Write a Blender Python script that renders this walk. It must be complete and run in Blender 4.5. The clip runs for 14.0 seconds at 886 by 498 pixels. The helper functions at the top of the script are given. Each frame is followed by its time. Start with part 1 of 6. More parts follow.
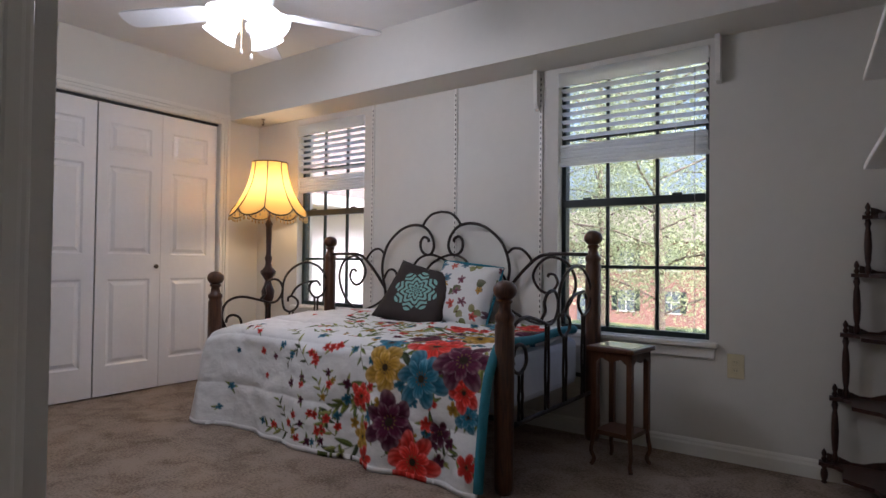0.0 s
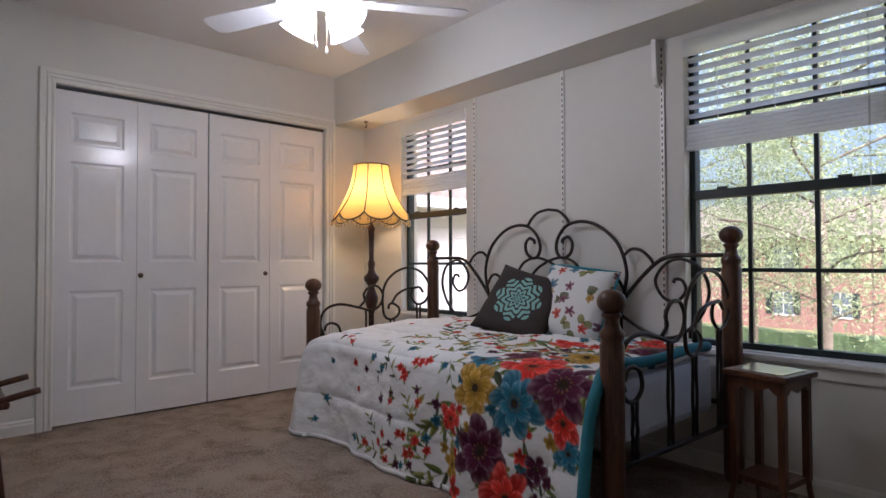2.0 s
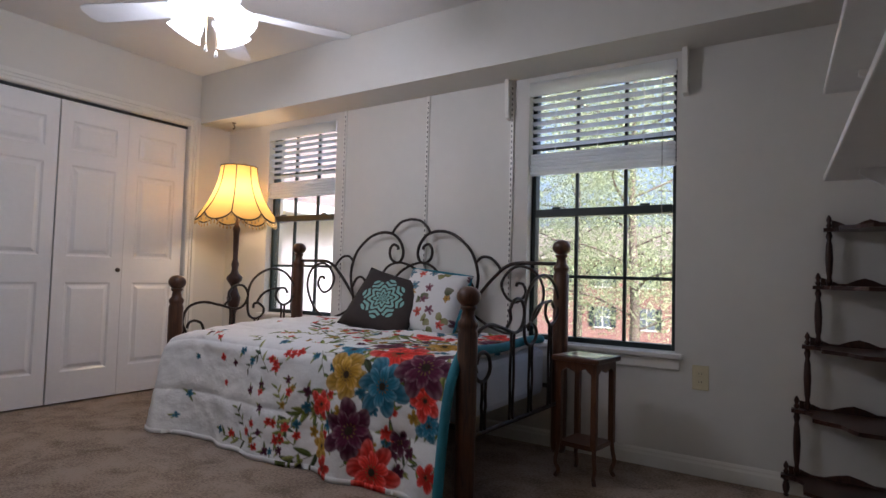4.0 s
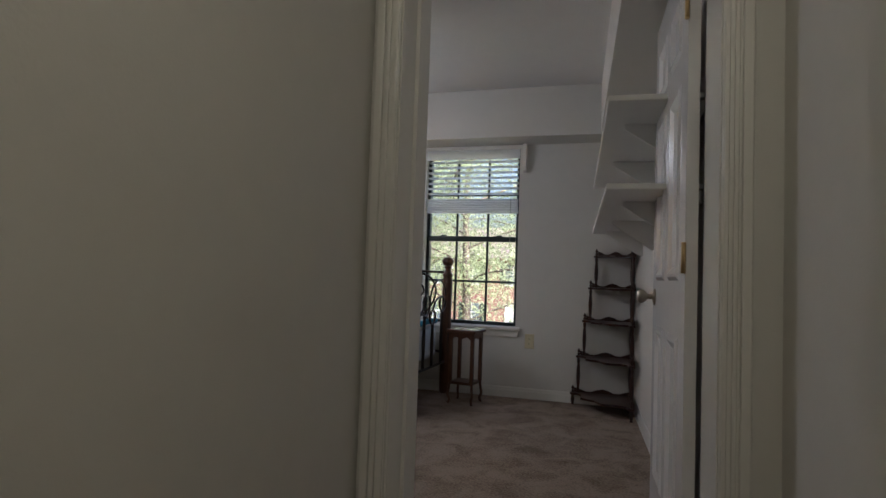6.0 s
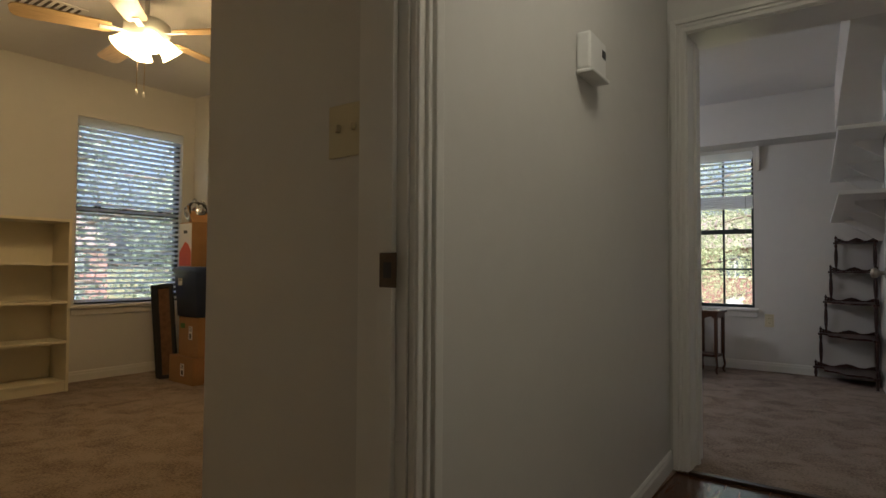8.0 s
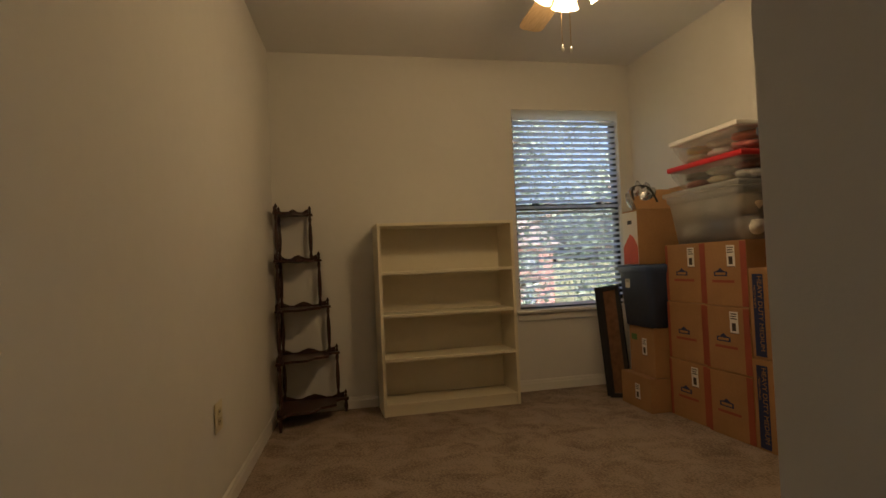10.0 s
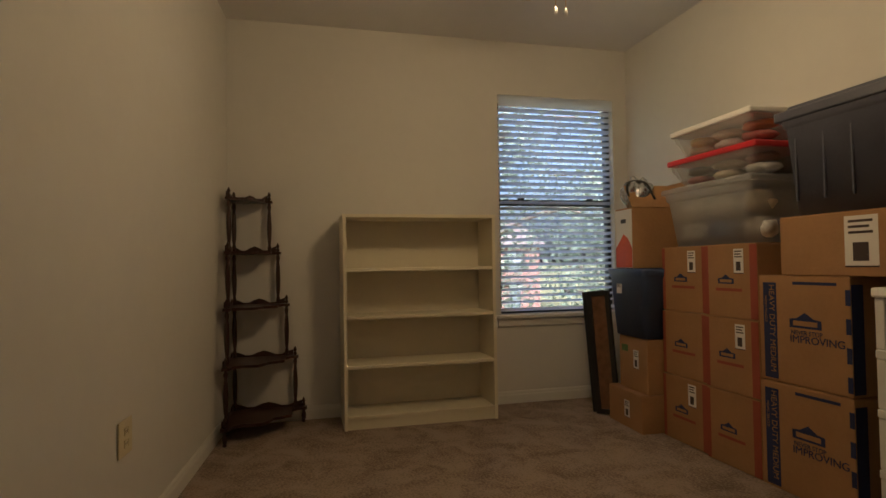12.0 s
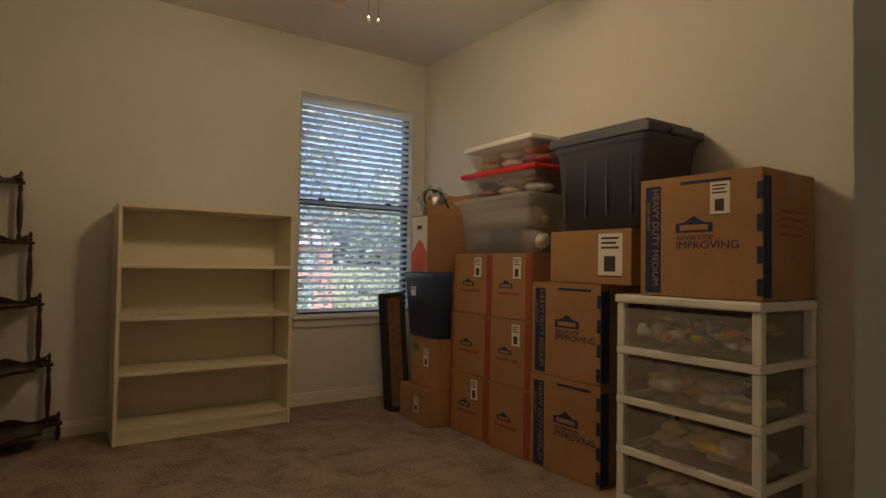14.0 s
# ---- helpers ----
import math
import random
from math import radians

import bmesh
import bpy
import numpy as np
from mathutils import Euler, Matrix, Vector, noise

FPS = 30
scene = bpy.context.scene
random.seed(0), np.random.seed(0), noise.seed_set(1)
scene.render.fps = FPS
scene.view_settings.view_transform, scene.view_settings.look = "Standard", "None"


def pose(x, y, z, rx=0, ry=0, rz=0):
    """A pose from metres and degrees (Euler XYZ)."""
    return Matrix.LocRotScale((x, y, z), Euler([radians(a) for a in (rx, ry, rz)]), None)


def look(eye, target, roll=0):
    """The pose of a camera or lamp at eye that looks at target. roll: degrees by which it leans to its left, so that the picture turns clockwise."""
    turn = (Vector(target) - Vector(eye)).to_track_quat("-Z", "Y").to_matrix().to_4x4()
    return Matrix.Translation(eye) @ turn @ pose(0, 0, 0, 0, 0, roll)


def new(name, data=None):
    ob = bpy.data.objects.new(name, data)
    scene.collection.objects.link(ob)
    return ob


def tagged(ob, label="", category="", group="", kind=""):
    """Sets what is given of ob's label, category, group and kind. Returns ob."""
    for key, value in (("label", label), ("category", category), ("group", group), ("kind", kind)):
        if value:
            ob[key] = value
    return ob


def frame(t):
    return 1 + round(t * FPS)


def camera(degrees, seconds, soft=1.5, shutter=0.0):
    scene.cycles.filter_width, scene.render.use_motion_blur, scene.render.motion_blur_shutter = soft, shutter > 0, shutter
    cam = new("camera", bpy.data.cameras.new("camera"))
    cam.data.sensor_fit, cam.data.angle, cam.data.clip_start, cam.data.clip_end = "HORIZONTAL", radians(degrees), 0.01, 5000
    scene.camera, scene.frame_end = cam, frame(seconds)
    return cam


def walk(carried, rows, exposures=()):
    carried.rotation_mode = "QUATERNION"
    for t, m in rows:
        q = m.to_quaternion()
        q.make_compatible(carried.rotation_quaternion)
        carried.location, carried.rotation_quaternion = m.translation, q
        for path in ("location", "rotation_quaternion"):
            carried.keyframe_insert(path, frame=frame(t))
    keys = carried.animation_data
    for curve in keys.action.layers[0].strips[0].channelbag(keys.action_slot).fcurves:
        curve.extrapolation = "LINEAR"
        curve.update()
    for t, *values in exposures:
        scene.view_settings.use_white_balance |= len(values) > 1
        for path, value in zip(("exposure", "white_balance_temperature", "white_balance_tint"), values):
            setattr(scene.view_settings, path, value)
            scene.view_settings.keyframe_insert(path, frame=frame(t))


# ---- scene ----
cam = camera(74.9, 14.0)
PATH = [
    (0, (-0.398, -0.04, 0.96), (-1.556, 1.59, 1.002), 0.6),
    (0.5, (-0.417, 0.038, 0.983), (-1.685, 1.584, 1.02), 0.2),
    (1, (-0.46, 0.16, 0.982), (-1.818, 1.628, 1.022), 0.1),
    (1.5, (-0.483, 0.267, 0.99), (-1.916, 1.661, 1.03), -0.1),
    (2, (-0.485, 0.326, 0.979), (-1.977, 1.657, 1.024), -0.2),
    (2.5, (-0.48, 0.334, 0.973), (-1.983, 1.652, 1.026), -0.1),
    (3, (-0.457, 0.307, 0.963), (-1.947, 1.639, 1.024), 0.2),
    (3.5, (-0.42, 0.211, 0.937), (-1.778, 1.678, 1.013), 0.8),
    (4, (-0.367, 0.032, 0.922), (-1.467, 1.7, 1.015), 1.6),
    (4.2, (-0.349, -0.069, 0.919), (-1.326, 1.674, 1.015), 1.8),
    (6.3, (-0.173, -1.968, 0.977), (-0.742, -0.053, 1.069), 2.0),
    (6.5, (-0.147, -2.141, 0.977), (-0.72, -0.227, 1.067), 2.0),
    (7, (-0.111, -2.587, 0.982), (-0.721, -0.684, 1.067), 1.9),
    (7.5, (-0.089, -2.895, 0.947), (-0.927, -1.081, 1.023), 1.2),
    (8, (-0.138, -3.024, 0.934), (-1.318, -1.411, 1.0), 0.3),
    (8.5, (-0.253, -3.07, 0.946), (-1.715, -1.707, 1.003), -0.4),
    (9, (-0.447, -2.937, 0.963), (-2.142, -1.877, 1.02), -0.8),
    (9.2, (-0.598, -2.828, 0.972), (-2.381, -1.926, 1.033), -1.7),
    (11.3, (-1.489, -2.413, 0.989), (-3.475, -2.184, 1.034), -1.5),
    (11.5, (-1.491, -2.391, 0.977), (-3.464, -2.064, 1.029), -1.3),
    (12, (-1.491, -2.382, 0.974), (-3.429, -1.891, 1.028), -0.9),
    (12.5, (-1.476, -2.374, 0.949), (-3.355, -1.692, 1.013), -0.4),
    (13, (-1.474, -2.381, 0.977), (-3.283, -1.528, 1.03), 0.2),
    (13.5, (-1.472, -2.411, 0.977), (-3.195, -1.396, 1.031), 0.5),
    (14, (-1.483, -2.428, 0.983), (-3.131, -1.296, 1.037), 0.9),
]
walk(cam, [(t, look(eye, target, roll)) for t, eye, target, roll in PATH],
     exposures=[(0.0, 1.85, 5700, 13), (4.2, 1.85, 5700, 13), (6.3, 1.85, 5750, 8), (8.0, 1.85, 5900, 9), (9.2, 1.8, 6100, 12), (11.3, 1.8, 5500, 13), (14.0, 1.8, 5500, 13)])

# ---- light ----
world = bpy.data.worlds.new("sky")
scene.world = world
world.use_nodes = True
wn = world.node_tree.nodes
sky = wn.new("ShaderNodeTexSky")
sky.sky_type, sky.sun_disc = "NISHITA", False
sky.sun_elevation, sky.sun_rotation = radians(38), radians(122)
sky.air_density, sky.dust_density = 0.7, 8.0
wn["Background"].inputs["Strength"].default_value = 0.15
world.node_tree.links.new(sky.outputs[0], wn["Background"].inputs["Color"])


def lamp(name, kind, place, energy, colour, size):
    data = bpy.data.lights.new(name, kind)
    data.energy, data.color = energy, colour
    if kind == "SUN":
        data.angle = radians(size)
    else:
        data.shadow_soft_size = size
    ob = new(name, data)
    ob.location = place
    return ob


sun = lamp("sun", "SUN", (0, 0, 20), 3.1, (1.0, 0.97, 0.93), 40)
sun.rotation_euler = (radians(52), 0, radians(58))
lamp("fan_bulb", "POINT", (-2.70, 1.60, 1.97), 3.0, (1.0, 0.94, 0.98), 0.10)
lamp("fan_bulb_2", "POINT", (-3.50, -1.36, 2.12), 3.2, (1.0, 0.63, 0.30), 0.10)
lamp("floor_lamp_bulb", "POINT", (-4.01, 2.765, 1.46), 2.3, (1.0, 0.70, 0.40), 0.05)
lamp("hall_bulb", "POINT", (-0.20, -1.95, 2.31), 1.65, (1.0, 0.90, 0.72), 0.10)

# ---- materials ----


def mat(name, colour, rough=0.6, metal=0.0, vary=0.08, scale=6.0, bump=0.0, bscale=60.0, spec=0.5):
    """A plain painted, wooden or plastic surface with two scales of variation."""
    m = bpy.data.materials.new(name)
    m.use_nodes = True
    nt = m.node_tree
    b = nt.nodes["Principled BSDF"]
    tc = nt.nodes.new("ShaderNodeTexCoord")
    n1, n2 = nt.nodes.new("ShaderNodeTexNoise"), nt.nodes.new("ShaderNodeTexNoise")
    n1.inputs["Scale"].default_value, n2.inputs["Scale"].default_value = scale, scale * 11
    n1.inputs["Detail"].default_value = 4
    mixn = nt.nodes.new("ShaderNodeMath")
    mixn.operation = "MULTIPLY_ADD"
    mixn.inputs[1].default_value = 0.4
    nt.links.new(tc.outputs["Object"], n1.inputs["Vector"])
    nt.links.new(tc.outputs["Object"], n2.inputs["Vector"])
    nt.links.new(n2.outputs["Fac"], mixn.inputs[0])
    nt.links.new(n1.outputs["Fac"], mixn.inputs[2])
    ramp = nt.nodes.new("ShaderNodeValToRGB")
    ramp.color_ramp.elements[0].position, ramp.color_ramp.elements[1].position = 0.45, 0.95
    ramp.color_ramp.elements[0].color = (*[max(0, c * (1 - vary)) for c in colour], 1)
    ramp.color_ramp.elements[1].color = (*[min(1, c * (1 + vary)) for c in colour], 1)
    nt.links.new(mixn.outputs[0], ramp.inputs[0])
    nt.links.new(ramp.outputs[0], b.inputs["Base Color"])
    b.inputs["Roughness"].default_value, b.inputs["Metallic"].default_value = rough, metal
    b.inputs["Specular IOR Level"].default_value = spec
    if bump:
        bn, n3 = nt.nodes.new("ShaderNodeBump"), nt.nodes.new("ShaderNodeTexNoise")
        n3.inputs["Scale"].default_value = bscale
        n3.inputs["Detail"].default_value = 3
        bn.inputs["Strength"].default_value, bn.inputs["Distance"].default_value = bump, 0.01
        nt.links.new(tc.outputs["Object"], n3.inputs["Vector"])
        nt.links.new(n3.outputs["Fac"], bn.inputs["Height"])
        nt.links.new(bn.outputs[0], b.inputs["Normal"])
    return m


def wood(name, dark, light, rough=0.35, stretch=(14, 14, 1.2)):
    m = bpy.data.materials.new(name)
    m.use_nodes = True
    nt = m.node_tree
    b = nt.nodes["Principled BSDF"]
    tc, mp = nt.nodes.new("ShaderNodeTexCoord"), nt.nodes.new("ShaderNodeMapping")
    mp.inputs["Scale"].default_value = stretch
    n = nt.nodes.new("ShaderNodeTexNoise")
    n.inputs["Scale"].default_value, n.inputs["Detail"].default_value, n.inputs["Distortion"].default_value = 5, 6, 1.2
    r = nt.nodes.new("ShaderNodeValToRGB")
    r.color_ramp.elements[0].position, r.color_ramp.elements[1].position = 0.3, 0.7
    r.color_ramp.elements[0].color, r.color_ramp.elements[1].color = (*dark, 1), (*light, 1)
    bn = nt.nodes.new("ShaderNodeBump")
    bn.inputs["Strength"].default_value, bn.inputs["Distance"].default_value = 0.15, 0.004
    for a, z in ((tc.outputs["Object"], mp.inputs[0]), (mp.outputs[0], n.inputs["Vector"]), (n.outputs["Fac"], r.inputs[0]),
                 (r.outputs[0], b.inputs["Base Color"]), (n.outputs["Fac"], bn.inputs["Height"]), (bn.outputs[0], b.inputs["Normal"])):
        nt.links.new(a, z)
    b.inputs["Roughness"].default_value = rough
    return m


def glow(name, colour, strength, base=(0.9, 0.9, 0.9)):
    m = mat(name, base, 0.4)
    b = m.node_tree.nodes["Principled BSDF"]
    b.inputs["Emission Color"].default_value = (*colour, 1)
    b.inputs["Emission Strength"].default_value = strength
    return m


def clear(name, tint, cover, rough=0.05):
    """Thin glass or clear plastic: mostly let through, partly reflected or clouded."""
    m = bpy.data.materials.new(name)
    m.use_nodes = True
    nt = m.node_tree
    out = nt.nodes["Material Output"]
    b = nt.nodes["Principled BSDF"]
    b.inputs["Base Color"].default_value = (*tint, 1)
    b.inputs["Roughness"].default_value = rough
    tr, mx = nt.nodes.new("ShaderNodeBsdfTransparent"), nt.nodes.new("ShaderNodeMixShader")
    mx.inputs[0].default_value = cover
    nt.links.new(tr.outputs[0], mx.inputs[1])
    nt.links.new(b.outputs[0], mx.inputs[2])
    nt.links.new(mx.outputs[0], out.inputs["Surface"])
    return m


PAINT = mat("wall_paint", (0.66, 0.64, 0.595), 0.75, vary=0.03, scale=1.5, bump=0.05, bscale=140)
CEIL = mat("ceiling_paint", (0.72, 0.71, 0.70), 0.85, vary=0.03, scale=1.2, bump=0.3, bscale=90)
TRIM = mat("gloss_trim_paint", (0.74, 0.72, 0.67), 0.28, vary=0.03, scale=3)
DOORW = mat("door_paint", (0.78, 0.77, 0.77), 0.17, vary=0.03, scale=3, bump=0.05, bscale=25)
PANELW = mat("white_panel", (0.72, 0.71, 0.68), 0.5, vary=0.03, scale=2)
BLACK = mat("dark_green_aluminium", (0.012, 0.022, 0.022), 0.4, vary=0.2)
IRON = mat("bronze_iron", (0.035, 0.026, 0.022), 0.38, 0.6, vary=0.3, scale=20, bump=0.1)
POST = wood("bed_post_wood", (0.035, 0.012, 0.006), (0.10, 0.038, 0.015), 0.28)
DARKWOOD = wood("dark_mahogany", (0.018, 0.006, 0.004), (0.06, 0.02, 0.012), 0.32)
STANDWOOD = wood("stand_wood", (0.05, 0.018, 0.008), (0.13, 0.05, 0.022), 0.3)
STANDTOP = mat("marble_inset", (0.5, 0.42, 0.36), 0.12, vary=0.15, scale=9)
BRASS = mat("brass", (0.55, 0.40, 0.20), 0.28, 1.0, vary=0.15)
BRONZE = mat("dark_bronze", (0.10, 0.075, 0.055), 0.35, 0.9, vary=0.2)
NICKEL = mat("aged_nickel", (0.45, 0.40, 0.33), 0.3, 1.0, vary=0.15)
IVORY = mat("ivory_plastic", (0.62, 0.55, 0.36), 0.35, vary=0.04)
WHITEPL = mat("white_plastic", (0.80, 0.79, 0.76), 0.35, vary=0.03)
def lit_through(m, colour, share):
    """Lets light through thin material."""
    nt = m.node_tree
    tl, mx = nt.nodes.new("ShaderNodeBsdfTranslucent"), nt.nodes.new("ShaderNodeMixShader")
    tl.inputs[0].default_value = (*colour, 1)
    mx.inputs[0].default_value = share
    nt.links.new(nt.nodes["Principled BSDF"].outputs[0], mx.inputs[1])
    nt.links.new(tl.outputs[0], mx.inputs[2])
    nt.links.new(mx.outputs[0], nt.nodes["Material Output"].inputs[0])
    return m


SLAT = mat("blind_slat", (0.80, 0.80, 0.80), 0.45, vary=0.03)
CREAM = mat("cream_laminate", (0.72, 0.66, 0.50), 0.4, vary=0.03, scale=3)
CARD = mat("cardboard", (0.36, 0.20, 0.085), 0.8, vary=0.1, scale=5, bump=0.08, bscale=70)
CARD_RED = mat("red_tape_print", (0.30, 0.065, 0.035), 0.6, vary=0.1)
INK = mat("blue_ink", (0.014, 0.025, 0.095), 0.7, vary=0.15, scale=12)
INK_DARK = mat("dark_ink", (0.05, 0.035, 0.035), 0.7, vary=0.1)
LABEL = mat("label_paper", (0.74, 0.72, 0.68), 0.6, vary=0.03)
TUB = mat("grey_blue_plastic", (0.085, 0.090, 0.125), 0.42, vary=0.1, bump=0.05)
NAVY = mat("navy_plastic", (0.05, 0.085, 0.19), 0.4, vary=0.12)
ORANGE = mat("orange_print", (0.62, 0.10, 0.03), 0.6, vary=0.15)
FOIL = mat("silver_foil_bag", (0.55, 0.57, 0.62), 0.22, 0.8, vary=0.15, scale=14, bump=0.9, bscale=18)
BLACKPL = mat("black_plastic", (0.012, 0.012, 0.013), 0.45, vary=0.2)
RED_LID = mat("red_lid", (0.55, 0.025, 0.03), 0.35, vary=0.08)
BINCLEAR = clear("clouded_clear_plastic", (0.62, 0.62, 0.62), 0.2, 0.28)
BINFROST = clear("frosted_plastic", (0.66, 0.66, 0.68), 0.34, 0.4)
DRAWERCL = clear("drawer_plastic", (0.55, 0.52, 0.46), 0.22, 0.2)
GLASS = clear("window_glass", (0.9, 0.95, 0.95), 0.05, 0.02)
LAMINATE = wood("hall_laminate", (0.06, 0.022, 0.010), (0.15, 0.065, 0.032), 0.2, (14, 1.2, 14))
lit_through(SLAT, (0.88, 0.89, 0.91), 0.75)
FANWHITE = mat("fan_white", (0.72, 0.73, 0.75), 0.35, vary=0.03)
FANBLADE2 = wood("fan_light_oak", (0.42, 0.28, 0.13), (0.60, 0.43, 0.22), 0.35, (1.2, 12, 12))
FANGLASS = glow("fan_glass", (1.0, 0.97, 0.97), 1.7)
FANGLASS2 = glow("fan_glass_warm", (1.0, 0.70, 0.30), 2.6)
MATTRESS = mat("white_quilted_sheet", (0.62, 0.66, 0.72), 0.8, vary=0.06, bump=0.3, bscale=30)
TEAL = mat("teal_fabric", (0.03, 0.20, 0.27), 0.8, vary=0.15, scale=25)
FABRICS = [mat("fabric_" + n, c, 0.85, vary=0.3, scale=25) for n, c in (
    ("cream", (0.70, 0.62, 0.46)), ("orange", (0.75, 0.20, 0.03)), ("yellow", (0.70, 0.46, 0.07)), ("white", (0.75, 0.74, 0.72)),
    ("rose", (0.45, 0.16, 0.14)), ("blue", (0.05, 0.12, 0.30)), ("brown", (0.16, 0.08, 0.04)), ("green", (0.08, 0.17, 0.05)))]


def carpet(name, dark, light):
    m = mat(name, light, 0.95, vary=0.0, bump=0.6, bscale=300, spec=0.1)
    nt = m.node_tree
    b = nt.nodes["Principled BSDF"]
    tc = nt.nodes.new("ShaderNodeTexCoord")
    big, fine = nt.nodes.new("ShaderNodeTexNoise"), nt.nodes.new("ShaderNodeTexNoise")
    big.inputs["Roughness"].default_value = 0.62
    big.inputs["Scale"].default_value, big.inputs["Detail"].default_value, big.inputs["Distortion"].default_value = 5.5, 9, 0.6
    fine.inputs["Scale"].default_value, fine.inputs["Detail"].default_value = 85, 3
    ad = nt.nodes.new("ShaderNodeMath")
    ad.operation = "MULTIPLY_ADD"
    ad.inputs[1].default_value = 0.8
    r = nt.nodes.new("ShaderNodeValToRGB")
    r.color_ramp.elements[0].position, r.color_ramp.elements[1].position = 0.66, 1.12
    r.color_ramp.elements[0].color, r.color_ramp.elements[1].color = (*dark, 1), (*light, 1)
    for a, z in ((tc.outputs["Object"], big.inputs["Vector"]), (tc.outputs["Object"], fine.inputs["Vector"]), (fine.outputs["Fac"], ad.inputs[0]),
                 (big.outputs["Fac"], ad.inputs[2]), (ad.outputs[0], r.inputs[0]), (r.outputs[0], b.inputs["Base Color"])):
        nt.links.new(a, z)
    return m


CARPET = carpet("beige_carpet", (0.18, 0.135, 0.102), (0.385, 0.305, 0.242))


def shade_cloth():
    m = bpy.data.materials.new("lamp_shade_cloth")
    m.use_nodes = True
    nt = m.node_tree
    b = nt.nodes["Principled BSDF"]
    b.inputs["Base Color"].default_value = (0.78, 0.56, 0.24, 1)
    b.inputs["Roughness"].default_value = 0.8
    tl, mx = nt.nodes.new("ShaderNodeBsdfTranslucent"), nt.nodes.new("ShaderNodeMixShader")
    tl.inputs[0].default_value = (0.86, 0.58, 0.19, 1)
    mx.inputs[0].default_value = 0.7
    nt.links.new(b.outputs[0], mx.inputs[1])
    nt.links.new(tl.outputs[0], mx.inputs[2])
    nt.links.new(mx.outputs[0], nt.nodes["Material Output"].inputs[0])
    return m


SHADE = shade_cloth()


class Nodes:
    """Short hand for building a print out of maths nodes."""

    def __init__(self, nt):
        self.nt = nt

    def m(self, op, a, b=0.0, c=0.0):
        n = self.nt.nodes.new("ShaderNodeMath")
        n.operation = op
        for i, v in enumerate((a, b, c)):
            if isinstance(v, (int, float)):
                n.inputs[i].default_value = v
            else:
                self.nt.links.new(v, n.inputs[i])
        return n.outputs[0]

    def mix(self, f, a, b):
        n = self.nt.nodes.new("ShaderNodeMix")
        n.data_type = "RGBA"
        for i, v in ((0, f), (6, a), (7, b)):
            if isinstance(v, (tuple, int, float)):
                n.inputs[i].default_value = v
            else:
                self.nt.links.new(v, n.inputs[i])
        return n.outputs[2]

    def palette(self, fac, colours):
        r = self.nt.nodes.new("ShaderNodeValToRGB")
        r.color_ramp.interpolation = "CONSTANT"
        el = r.color_ramp.elements
        while len(el) < len(colours):
            el.new(0.5)
        for i, c in enumerate(colours):
            el[i].position, el[i].color = i / len(colours), (*c, 1)
        self.nt.links.new(fac, r.inputs[0])
        return r.outputs[0]


